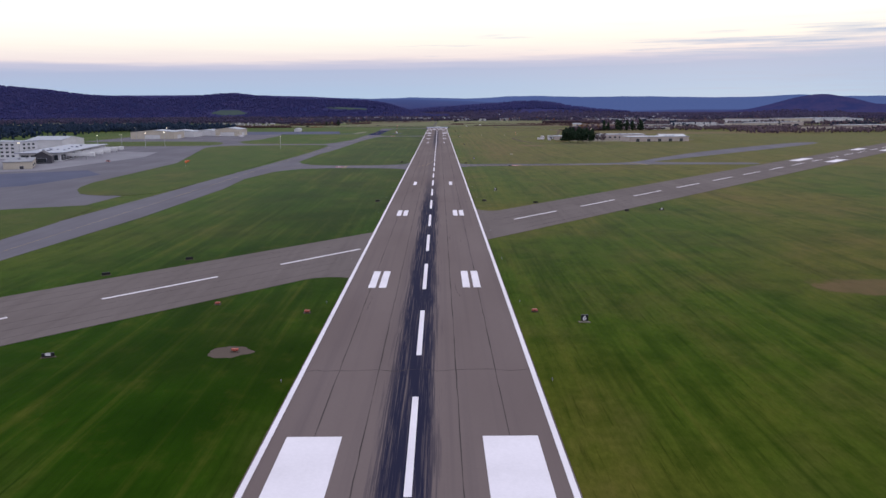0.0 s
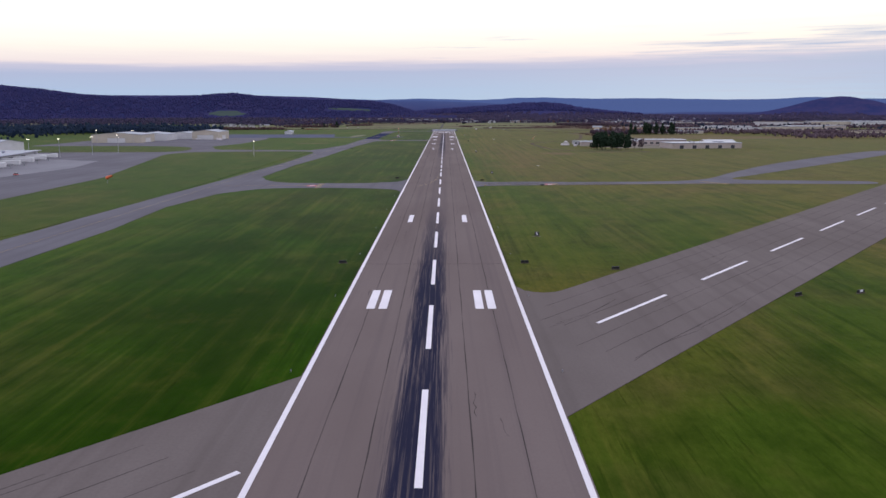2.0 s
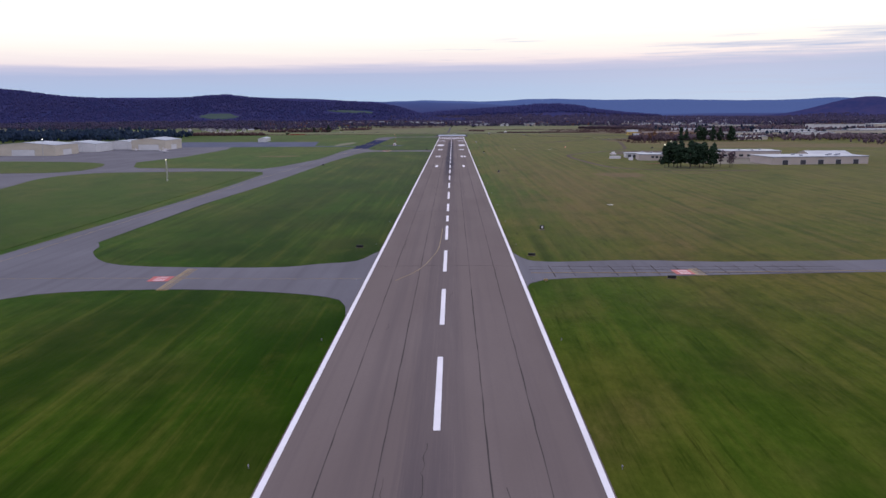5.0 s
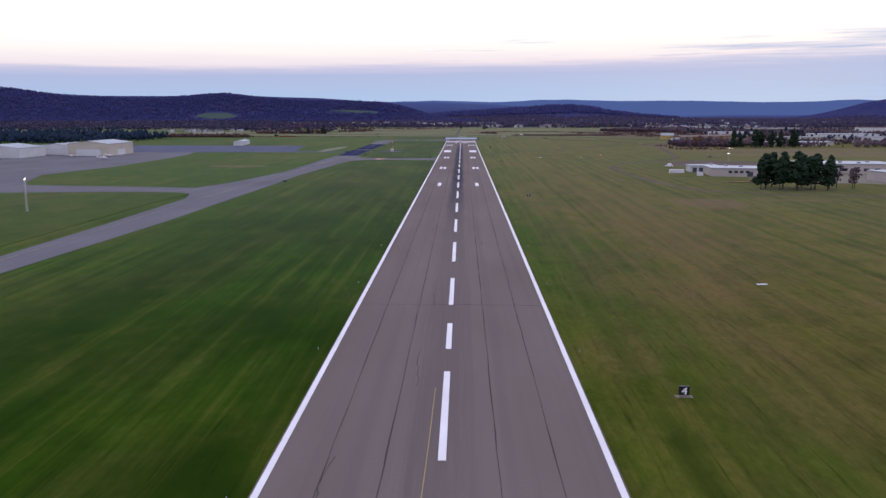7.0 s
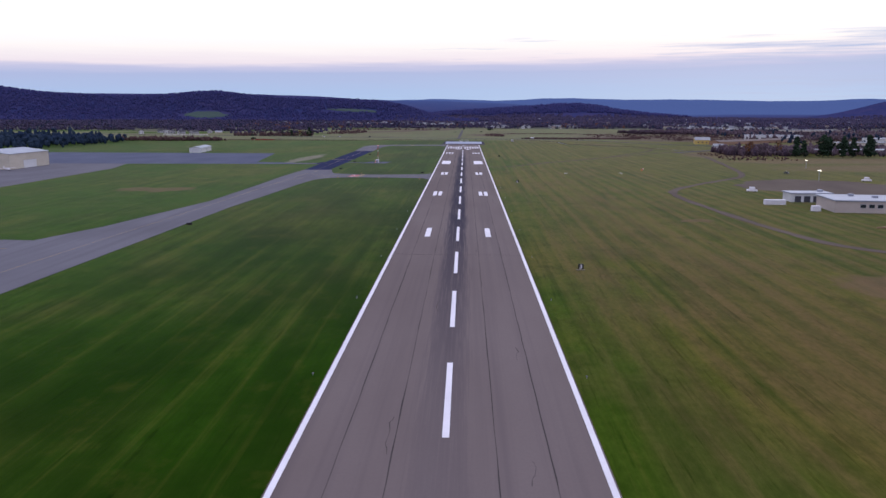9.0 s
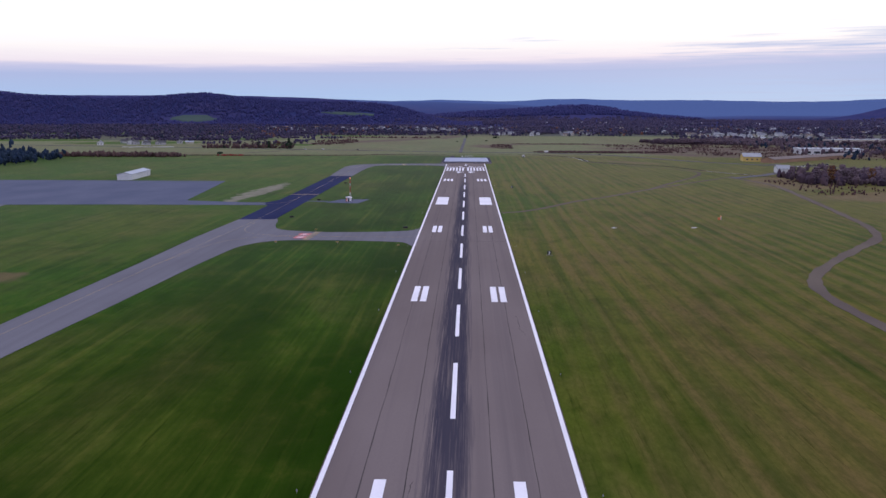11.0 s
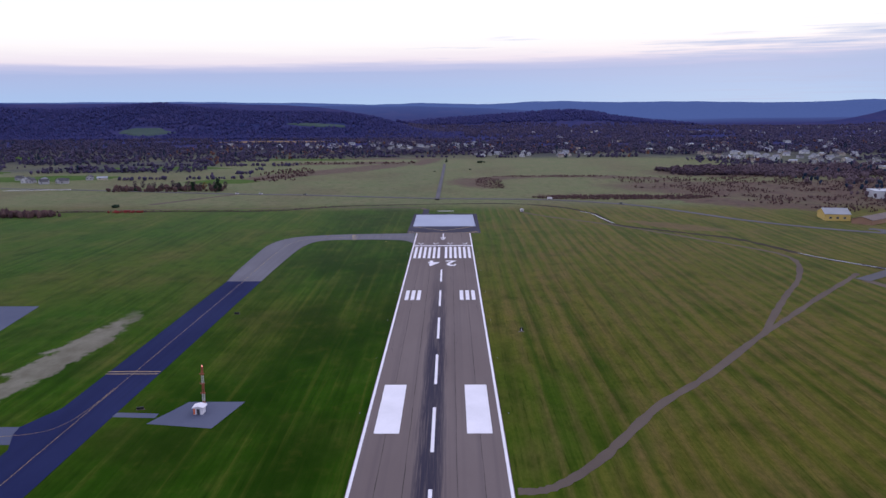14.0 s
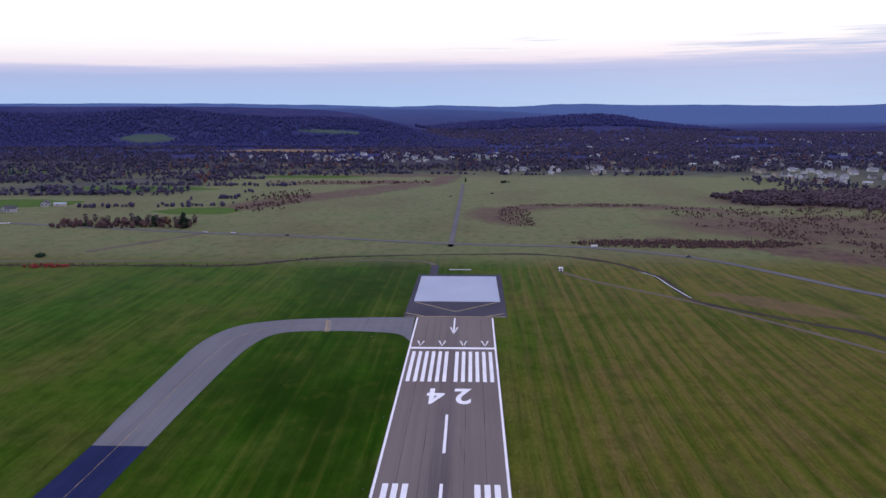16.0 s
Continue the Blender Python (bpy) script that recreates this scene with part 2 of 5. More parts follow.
    c = blend(nd, lk, calc(nd, lk, "MULTIPLY", calc(nd, lk, "MULTIPLY", span(nd, lk, wave, 0.0, 1.3), swath), 0.34 * streak), c, tuple(q * 0.8 for q in green))
    c = blend(nd, lk, calc(nd, lk, "MULTIPLY", calc(nd, lk, "MULTIPLY", span(nd, lk, wave, -0.1, -1.3), swath), 0.34 * streak), c, brown)
    parched = calc(nd, lk, "MULTIPLY", calc(nd, lk, "MULTIPLY", span(nd, lk, x, 28, 44), span(nd, lk, x, 130, 70)), calc(nd, lk, "MULTIPLY", span(nd, lk, y, 900, 1080), span(nd, lk, y, 1650, 1300)))
    c = blend(nd, lk, calc(nd, lk, "MULTIPLY", calc(nd, lk, "MULTIPLY", parched, span(nd, lk, where, 0.32, 0.62)), 0.6), c, brown)
    c = blend(nd, lk, calc(nd, lk, "MULTIPLY", calc(nd, lk, "MULTIPLY", span(nd, lk, rut, 0.56, 0.74), mown), 0.6 * streak), c, tuple(q * 0.45 for q in dark))
    c = blend(nd, lk, calc(nd, lk, "MULTIPLY", span(nd, lk, fine, 0.35, 0.75), 0.5), c, tuple(q * 0.45 for q in green))
    wx = calc(nd, lk, "ADD", x, calc(nd, lk, "MULTIPLY", calc(nd, lk, "SUBTRACT", clod, 0.5), 60.0))
    wy = calc(nd, lk, "ADD", y, calc(nd, lk, "MULTIPLY", calc(nd, lk, "SUBTRACT", mid, 0.5), 110.0))
    scrub = blend(nd, lk, span(nd, lk, clod, 0.36, 0.62), (0.046, 0.022, 0.026), (0.100, 0.056, 0.044))
    scrub = blend(nd, lk, calc(nd, lk, "MULTIPLY", span(nd, lk, fine, 0.4, 0.7), 0.5), scrub, (0.040, 0.024, 0.030))
    area = spot(nd, lk, wx, wy, 185, 2690, 150, 105, -8, 0.30)
    area = calc(nd, lk, "MULTIPLY", area, calc(nd, lk, "MAXIMUM", span(nd, lk, y, 2680, 2730), span(nd, lk, x, 90, 50)))
    for one in BROWN:
        area = calc(nd, lk, "MAXIMUM", area, spot(nd, lk, wx, wy, *one))
    c = blend(nd, lk, calc(nd, lk, "MULTIPLY", area, calc(nd, lk, "ADD", 0.72, calc(nd, lk, "MULTIPLY", span(nd, lk, mid, 0.62, 0.42), 0.26))), c, scrub)
    sx2 = calc(nd, lk, "ADD", x, calc(nd, lk, "MULTIPLY", calc(nd, lk, "SUBTRACT", clod, 0.5), 24.0))
    sy2 = calc(nd, lk, "ADD", y, calc(nd, lk, "MULTIPLY", calc(nd, lk, "SUBTRACT", mid, 0.5), 50.0))
    worn = None
    for one in RUSTY:
        q = spot(nd, lk, sx2, sy2, *one)
        worn = q if worn is None else calc(nd, lk, "MAXIMUM", worn, q)
    c = blend(nd, lk, calc(nd, lk, "MULTIPLY", worn, 0.6), c, blend(nd, lk, span(nd, lk, clod, 0.35, 0.65), (0.090, 0.052, 0.036), (0.150, 0.086, 0.052)))
    for one in BARE:
        c = blend(nd, lk, calc(nd, lk, "MULTIPLY", spot(nd, lk, sx2, sy2, *one), 0.85), c, blend(nd, lk, span(nd, lk, clod, 0.35, 0.65), (0.125, 0.105, 0.085), (0.19, 0.165, 0.135)))
    lk.new(c, b.inputs["Base Color"])
    bump(nd, lk, b, fine, 0.5, 0.06)
    return m


def paved(name, base, patch, rough=0.95, lane=True):
    """Old asphalt or concrete: blotches, long paving-lane streaks and grain."""
    m, nd, lk, b = material(name, rough, 0.04)
    big = noise_tex(nd, lk, (1 / 30, 1 / 60, 1), 1.0, 4.0)
    lanes = noise_tex(nd, lk, (1 / 3.5, 1 / 220, 1), 1.0, 3.0, 0.6)
    grain = noise_tex(nd, lk, (1, 1, 1), 2.0, 3.0, 0.7)
    c = blend(nd, lk, span(nd, lk, big, 0.35, 0.65), base, patch)
    if lane:
        c = blend(nd, lk, calc(nd, lk, "MULTIPLY", span(nd, lk, lanes, 0.45, 0.7), 0.4), c, tuple(q * 0.72 for q in base))
    c = blend(nd, lk, calc(nd, lk, "MULTIPLY", span(nd, lk, grain, 0.4, 0.7), 0.25), c, tuple(q * 0.7 for q in base))
    lk.new(c, b.inputs["Base Color"])
    bump(nd, lk, b, grain, 0.2, 0.02)
    return m


def runway_material():
    """Grooved runway asphalt with a band of tyre rubber along the centreline at both touchdown zones."""
    m, nd, lk, b = material("runway_asphalt", 0.95, 0.04)
    big = noise_tex(nd, lk, (1 / 25, 1 / 90, 1), 1.0, 4.0)
    lanes = noise_tex(nd, lk, (1 / 2.6, 1 / 260, 1), 1.0, 3.0, 0.6)
    scuff = noise_tex(nd, lk, (1 / 0.55, 1 / 38, 1), 1.0, 4.0, 0.7)
    grain = noise_tex(nd, lk, (1, 1, 1), 2.0, 3.0, 0.7)
    c = blend(nd, lk, span(nd, lk, big, 0.35, 0.65), (0.130, 0.099, 0.097), (0.153, 0.119, 0.117))
    c = blend(nd, lk, calc(nd, lk, "MULTIPLY", span(nd, lk, lanes, 0.48, 0.72), 0.45), c, (0.096, 0.075, 0.080))
    c = blend(nd, lk, calc(nd, lk, "MULTIPLY", span(nd, lk, grain, 0.4, 0.7), 0.25), c, (0.118, 0.090, 0.090))
    tc, sx = nd.new("ShaderNodeTexCoord"), nd.new("ShaderNodeSeparateXYZ")
    lk.new(tc.outputs["Object"], sx.inputs[0])
    x = calc(nd, lk, "ABSOLUTE", calc(nd, lk, "ADD", calc(nd, lk, "MULTIPLY", sx.outputs["X"], 1 / S), 0.7), 0)
    y = calc(nd, lk, "MULTIPLY", sx.outputs["Y"], 1 / S)
    edge = calc(nd, lk, "ADD", x, calc(nd, lk, "MULTIPLY", calc(nd, lk, "SUBTRACT", scuff, 0.5), 10.0))
    band = span(nd, lk, edge, 4.9, 3.0)
    one = span(nd, lk, y, 800, 620)
    two = calc(nd, lk, "MULTIPLY", span(nd, lk, y, 1180, 1420), span(nd, lk, y, 2070, 1900))
    where = calc(nd, lk, "ADD", calc(nd, lk, "MULTIPLY", one, 0.92), calc(nd, lk, "MULTIPLY", two, 0.66))
    where = calc(nd, lk, "ADD", where, 0.16)
    wear = calc(nd, lk, "MULTIPLY", calc(nd, lk, "MULTIPLY", band, where), span(nd, lk, scuff, 0.24, 0.50))
    c = blend(nd, lk, wear, c, (0.016, 0.016, 0.036))
    lk.new(c, b.inputs["Base Color"])
    bump(nd, lk, b, grain, 0.2, 0.02)
    return m


M_GRASS = grass_material("airfield_grass", (0.027, 0.068, 0.004), (0.106, 0.088, 0.018), (0.134, 0.078, 0.038), (0.005, 0.019, 0.001))
M_ISLAND = grass_material("island_grass", (0.030, 0.062, 0.006), (0.086, 0.080, 0.018), (0.120, 0.074, 0.036), (0.009, 0.026, 0.003), 0.5)
M_RUNWAY = runway_material()
M_TAXI = paved("taxiway_asphalt", (0.118, 0.108, 0.128), (0.142, 0.131, 0.154))
M_CROSS = paved("crossing_runway_asphalt", (0.122, 0.099, 0.097), (0.146, 0.120, 0.118))
M_DARK = paved("fresh_dark_asphalt", (0.013, 0.016, 0.058), (0.018, 0.022, 0.072))
M_BLUE = paved("pad_asphalt", (0.075, 0.080, 0.125), (0.095, 0.098, 0.145), lane=False)
M_BLASTLIGHT = paved("blast_pad_concrete", (0.30, 0.31, 0.40), (0.34, 0.35, 0.44), lane=False)
M_BLASTDARK = paved("blast_pad_asphalt", (0.040, 0.036, 0.056), (0.058, 0.052, 0.072), lane=False)
M_CONCRETE = paved("apron_concrete", (0.185, 0.175, 0.20), (0.22, 0.21, 0.235), lane=False)
M_GRAVEL = paved("gravel", (0.155, 0.132, 0.110), (0.19, 0.165, 0.14), lane=False)
M_DIRT = paved("dirt_track", (0.088, 0.066, 0.058), (0.112, 0.086, 0.070), lane=False)
M_ROAD = paved("road_asphalt", (0.090, 0.084, 0.094), (0.11, 0.10, 0.112), lane=False)
M_WHITE = plain("white_marking_paint", (0.66, 0.61, 0.66), 0.8, 0.10, spec=0.1)
M_YELLOW = plain("yellow_marking_paint", (0.27, 0.175, 0.075), 0.6, 0.15)
M_RED = plain("red_marking_paint", (0.36, 0.06, 0.06), 0.6, 0.15)
M_CRACK = plain("crack_filler", (0.058, 0.047, 0.048), 0.95, 0.2, spec=0.03)


# ---- helpers for shapes; plan numbers in runway metres ----
def part(name, bm, mat, parent=None, label=""):
    bm.transform(Matrix.Scale(S, 4))
    me = bpy.data.meshes.new(name)
    bm.to_mesh(me)
    bm.free()
    for one in mat if isinstance(mat, (list, tuple)) else (mat,):
        me.materials.append(one)
    ob = new(name, me)
    ob.parent = parent
    return tagged(ob, label)


def thing(name, x, y, turn=0, label="", category="", group="", z=0.0):
    ob = new(name)
    ob.empty_display_size = 0.2
    ob.matrix_basis = pose(S * x, S * y, S * z, 0, 0, turn)
    return tagged(ob, label, category, group)


def slab(bm, pts, z0, z1):
    """A flat piece with the outline pts, from z0 up to z1."""
    area = sum(a[0] * b[1] - b[0] * a[1] for a, b in zip(pts, pts[1:] + pts[:1]))
    pts = pts if area > 0 else pts[::-1]
    top = [bm.verts.new((x, y, z1)) for x, y in pts]
    low = [bm.verts.new((x, y, z0)) for x, y in pts]
    f = bm.faces.new(top)
    f.normal_update()
    n = len(pts)
    for i in range(n):
        bm.faces.new((low[i], low[(i + 1) % n], top[(i + 1) % n], top[i]))
    if n > 4:
        bmesh.ops.triangulate(bm, faces=[f])


def flat(name, pts, mat, z0, z1, parent=None, label="", kind="structure", category=""):
    bm = bmesh.new()
    slab(bm, pts, z0, z1)
    ob = part(name, bm, mat, parent, label)
    return tagged(ob, kind=kind if parent is None else "", category=category)


def rounded(pts, n=5, closed=True):
    """The outline through pts, with its corners rounded by a Catmull-Rom curve."""
    out, k = [], len(pts)
    for i in range(k if closed else k - 1):
        a, b, c, d = [Vector(pts[(i + j) % k] if closed else pts[min(max(i + j, 0), k - 1)]) for j in (-1, 0, 1, 2)]
        for s in range(n):
            t = s / n
            q = 0.5 * (2 * b + (c - a) * t + (2 * a - 5 * b + 4 * c - d) * t * t + (3 * b - a - 3 * c + d) * t ** 3)
            out.append((q.x, q.y))
    if not closed:
        out.append(tuple(pts[-1]))
    return out


def ribbon(bm, pts, width, z0, z1, wobble=0.0):
    """A strip of that width along the line pts."""
    left, right = [], []
    for i, p in enumerate(pts):
        a, b = Vector(pts[max(i - 1, 0)]), Vector(pts[min(i + 1, len(pts) - 1)])
        d = (b - a).normalized()
        w = width / 2 * (1 + random.uniform(-wobble, wobble))
        left.append((p[0] - d.y * w, p[1] + d.x * w)), right.append((p[0] + d.y * w, p[1] - d.x * w))
    vt = [[bm.verts.new((*q, z)) for q in side] for side, z in ((left, z1), (right, z1), (left, z0), (right, z0))]
    for i in range(len(pts) - 1):
        bm.faces.new((vt[0][i], vt[1][i], vt[1][i + 1], vt[0][i + 1]))
        bm.faces.new((vt[2][i], vt[0][i], vt[0][i + 1], vt[2][i + 1]))
        bm.faces.new((vt[1][i], vt[3][i], vt[3][i + 1], vt[1][i + 1]))


def line(name, pts, width, mat, z0, z1, parent=None, label="", wobble=0.0, smooth=6):
    bm = bmesh.new()
    ribbon(bm, rounded(pts, smooth, False) if smooth else pts, width, z0, z1, wobble)
    ob = part(name, bm, mat, parent, label)
    return tagged(ob, kind="" if parent else "structure")


# ---- terrain: a flat valley with wooded ridges ----
def bell(q):
    return math.exp(-q * q)


LEFT_RIDGE = ((-5200, 160), (-3600, 190), (-2420, 172), (-2110, 140), (-1966, 124), (-1620, 106), (-1400, 110), (-1152, 127), (-997, 112), (-735, 95), (-490, 90), (-390, 85), (-300, 70), (-212, 46), (-120, 20), (-30, 4), (9000, 0))
BACK_RIDGE = ((-5200, 160), (-2000, 142), (-1300, 140), (-900, 132), (-720, 120), (-568, 100), (-420, 66), (-250, 28), (0, 0), (9000, 0))
FAR_RIDGE = ((-9000, 200), (-2500, 190), (-800, 165), (-300, 172), (300, 150), (900, 175), (1800, 178), (2700, 168), (3300, 162), (3800, 165), (4300, 190), (4800, 168), (5400, 165), (9000, 170))
INNER_RIDGE = ((-9000, 150), (-1500, 140), (-300, 132), (325, 112), (800, 80), (1300, 34), (1700, 4), (2300, 20), (9000, 60))
MID_RISE = ((-9000, 0), (-400, 4), (-165, 30), (307, 64), (560, 82), (766, 91), (900, 76), (1029, 50), (1250, 22), (1450, 8), (1800, 0), (9000, 0))


def along(table, x):
    return float(np.interp(x, [a for a, _ in table], [b for _, b in table]))


def height(x, y):
    """Terrain height over the airfield's level."""
    n1 = noise.noise((x / 700, y / 700, 0.3))
    n2 = noise.noise((x / 180, y / 180, 4.1))
    crest = 4760 + 70 * n1
    q = min(max((y - crest + 430) / 430, 0), 1)
    front = q * q * (3 - 2 * q) if y < crest else bell((y - crest) / 620)
    h = along(LEFT_RIDGE, x + 40 * n1) * front * (1 + 0.04 * n2)
    h = max(h, along(BACK_RIDGE, x) * bell((y - 5900) / 650) * (1 + 0.03 * n2))
    h = max(h, along(MID_RISE, x) * bell((y - 6600) / 600) * (1 + 0.05 * n1 + 0.04 * n2))
    h = max(h, along(FAR_RIDGE, x) * bell((y - 9800) / 900) * (1 + 0.05 * n1 + 0.03 * n2))
    h = max(h, along(INNER_RIDGE, x) * bell((y - 8000) / 700) * (1 + 0.06 * n1 + 0.03 * n2))
    h = max(h, 142 * bell((x - 2960) / 430) * bell((y - 6400) / 420), 100 * bell((x - 3900) / 600) * bell((y - 6400) / 420))
    far = min(max((y - 3150) / 900, 0), 1)
    return h + far * (2.0 + 4.0 * n1)


def ground_mesh():
    def steps(marks):
        out = []
        for a, b, n in marks:
            out += [a + (b - a) * i / n for i in range(n)]
        return out + [marks[-1][1]]
    xs = steps(((-9500, -3000, 26), (-3000, -900, 70), (-900, 900, 60), (900, 3000, 60), (3000, 9500, 40)))
    ys = steps(((-2500, 0, 6), (0, 2600, 10), (2600, 4000, 40), (4000, 6400, 70), (6400, 11800, 70)))
    verts = [(S * x, S * y, S * height(x, y)) for y in ys for x in xs]
    n = len(xs)
    faces = [(j * n + i, j * n + i + 1, (j + 1) * n + i + 1, (j + 1) * n + i) for j in range(len(ys) - 1) for i in range(n - 1)]
    me = bpy.data.meshes.new("ground")
    me.from_pydata(verts, [], faces)
    me.polygons.foreach_set("use_smooth", [True] * len(me.polygons))
    return me


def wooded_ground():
    """Grass on the flat; beyond it the hills' bare autumn woods, haze blue put into their colour."""
    m = M_GRASS.copy()
    m.name = "ground_cover"
    nd, lk = m.node_tree.nodes, m.node_tree.links
    b = nd["Principled BSDF"]
    grass = b.inputs["Base Color"].links[0].from_socket
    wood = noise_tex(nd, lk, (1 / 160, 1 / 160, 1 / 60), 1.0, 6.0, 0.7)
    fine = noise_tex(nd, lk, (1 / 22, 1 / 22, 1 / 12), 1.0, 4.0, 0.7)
    # purple woods with the blue of distance haze mixed into the colour
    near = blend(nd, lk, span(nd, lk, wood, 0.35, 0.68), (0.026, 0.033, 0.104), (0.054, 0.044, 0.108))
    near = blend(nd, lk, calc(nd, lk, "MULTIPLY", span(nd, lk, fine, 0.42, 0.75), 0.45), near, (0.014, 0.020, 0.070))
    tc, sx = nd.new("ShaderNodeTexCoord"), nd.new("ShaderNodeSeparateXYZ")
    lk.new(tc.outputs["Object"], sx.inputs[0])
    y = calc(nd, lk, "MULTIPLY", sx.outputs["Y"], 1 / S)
    # farthest ridges: base colour paler and bluer, standing in for haze
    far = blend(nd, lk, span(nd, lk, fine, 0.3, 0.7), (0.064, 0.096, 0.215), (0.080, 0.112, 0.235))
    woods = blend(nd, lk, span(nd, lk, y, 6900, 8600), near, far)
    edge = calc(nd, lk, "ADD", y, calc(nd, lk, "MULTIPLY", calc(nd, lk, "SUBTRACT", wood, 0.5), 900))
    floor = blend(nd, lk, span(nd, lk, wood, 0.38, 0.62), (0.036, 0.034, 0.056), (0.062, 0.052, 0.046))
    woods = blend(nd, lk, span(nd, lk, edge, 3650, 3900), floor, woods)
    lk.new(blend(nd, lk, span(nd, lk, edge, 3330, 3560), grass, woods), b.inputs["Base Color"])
    lk.new(calc(nd, lk, "MULTIPLY", span(nd, lk, edge, 3560, 3330), 0.135), b.inputs["Sheen Weight"])
    return m


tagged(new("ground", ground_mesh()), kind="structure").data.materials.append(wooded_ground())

# ---- pavements: (z levels) apron 0.06, taxiways 0.09, islands 0.12, runways 0.12, paint 0.16 ----
Z_APRON, Z_TAXI, Z_ISLE, Z_RUN, Z_PAINT = 0.05, 0.08, 0.13, 0.13, 0.17
flat("apron", [(-186, 621), (-184, 685), (-215, 697), (-239, 770), (-245, 972.3), (-304, 1265.9), (-296, 1304.4), (-262, 1329.1), (-152, 1333.4), (-160, 1362.9), (-273, 1376.8), (-284, 1392.8), (-308, 1458.5),
               (-292, 1546.1), (-294, 1729.5), (-330, 1897.4), (-420, 1905.3), (-560, 1755.5), (-560, 1406.7), (-620, 1250.9), (-700, 781), (-420, 521), (-300, 581), (-198, 634)],
     M_TAXI, -0.3, Z_APRON)
flat("apron_slab", [(-372, 862.6), (-330, 888.1), (-312, 1069.6), (-330, 1160), (-352, 1167.5), (-520, 1250.9), (-560, 1112.3), (-420, 969.3)], M_CONCRETE, 0, Z_APRON + 0.03)
# parallel taxiway, its grey, dark and end sections
flat("taxiway", [(-190, 231), (-176, 461), (-170, 581), (-163, 721), (-161, 820), (-157, 874), (-153, 946), (-146, 1128), (-145, 1200), (-146, 1301), (-152, 1326), (-158, 1332), (-160, 1364), (-150, 1400), (-136, 1496), (-134, 1595), (-134, 1660),
                 (-131, 1728), (-109, 1729), (-108, 1723), (-106, 1665), (-105, 1635), (-109, 1592), (-113, 1523), (-117, 1469), (-119, 1380), (-122, 1260), (-123, 1216), (-126, 1167), (-130, 1102), (-131, 966), (-128, 924), (-129, 869), (-138, 796), (-134, 723), (-137, 591), (-145, 485), (-160, 231)],
     M_TAXI, -0.3, Z_TAXI)
flat("taxiway_dark", [(-131, 1728.1), (-131, 1795.4), (-136, 1807.4), (-137, 1813.4), (-131, 1830.4), (-131, 2038.2), (-110, 2038.2), (-110, 1729.6)], M_DARK, -0.3, Z_TAXI)
flat("taxiway_end", [(-131, 2038.3)] + rounded([(-133, 2065.2), (-135, 2125.2), (-135, 2172.1), (-125, 2203.1), (-102, 2217.1), (-70, 2223.1), (-24, 2226.1)], 5, False) +
     [(-23, 2175.1)] + rounded([(-27, 2185.1), (-36, 2192.1), (-65, 2195.1), (-96, 2190.1), (-106, 2168.1), (-109, 2130.2), (-110, 2065.2)], 5, False) + [(-110, 2038.3)], M_TAXI, -0.3, Z_TAXI + 0.01)
flat("taxiway_link", rounded([(-22, 864.6), (-27, 885), (-48, 894.2), (-79, 897.3), (-110, 891.2), (-126, 868.7), (-133, 862.6), (-134, 969.3), (-127, 969.3), (-122, 953.2), (-103, 932), (-57, 928), (-40, 934), (-29, 939), (-22, 953)], 4), M_TAXI, -0.3, Z_TAXI - 0.01)
flat("taxiway_link", rounded([(22, 893.2), (29, 909.5), (77, 915.6), (169, 922.8), (230, 923.8), (285, 922), (292, 940), (262, 946.1), (207, 959.2), (264, 1025.4), (520, 1306.5), (500, 1331.9), (320, 1141.5), (228, 1019.3), (176, 950.1), (100, 937), (62, 939.5), (37, 937), (27, 940), (22, 953)], 4), M_TAXI, -0.3, Z_TAXI - 0.01)
flat("taxiway_link", rounded([(-22, 1641.8), (-28, 1650.7), (-39, 1653.7), (-68, 1655.7), (-92, 1652.7), (-104, 1635.8), (-109, 1605.9), (-112, 1605.9), (-114, 1729.5), (-108, 1727.5), (-104, 1705.5), (-97, 1689.6), (-76, 1682.6), (-56, 1682.6), (-30, 1687.6), (-22, 1695.5)], 4), M_TAXI, -0.3, Z_TAXI - 0.01)
flat("pad", [(-500, 1977.3), (-215, 1977.3), (-196, 1823.4), (-150, 1813.4), (-130, 1813.4), (-130, 1799.4), (-233, 1797.4), (-314, 1792.4), (-520, 1785.4)], M_BLUE, -0.3, Z_APRON + 0.015)
flat("apron_patch", [(-420, 781), (-345, 849), (-292, 886), (-262, 841), (-275, 751), (-360, 681)], M_BLUE, 0, Z_APRON + 0.02)
# grass islands on the apron's edge
flat("grass_island", rounded([(-186, 687), (-214, 699), (-238, 770), (-245, 972.3), (-280, 1154.8), (-303, 1265.9), (-290, 1313), (-258, 1328), (-160, 1332.2), (-156, 1272.3), (-157, 1076.1), (-158, 874.8), (-160, 804.5), (-164, 734), (-170, 699)], 4), M_ISLAND, -0.3, Z_ISLE)
flat("grass_island", rounded([(-209, 603), (-198, 631), (-181, 637), (-173, 611), (-169, 554), (-172, 481), (-190, 441), (-290, 421), (-330, 501)], 4), M_ISLAND, -0.3, Z_ISLE)

flat("grass_island", rounded([(-318, 1330), (-420, 1318), (-560, 1300), (-640, 1330), (-600, 1450), (-480, 1478), (-370, 1466), (-322, 1420)], 4), M_ISLAND, -0.3, Z_ISLE)

# ---- the crossing runway ----
CROSS = Matrix.Translation((0, 531, 0)) @ Matrix.Rotation(math.atan2(-0.832, 1), 4, "Z")


def crossing(pts):
    return [tuple((CROSS @ Vector((x, y, 0)))[:2]) for x, y in pts]


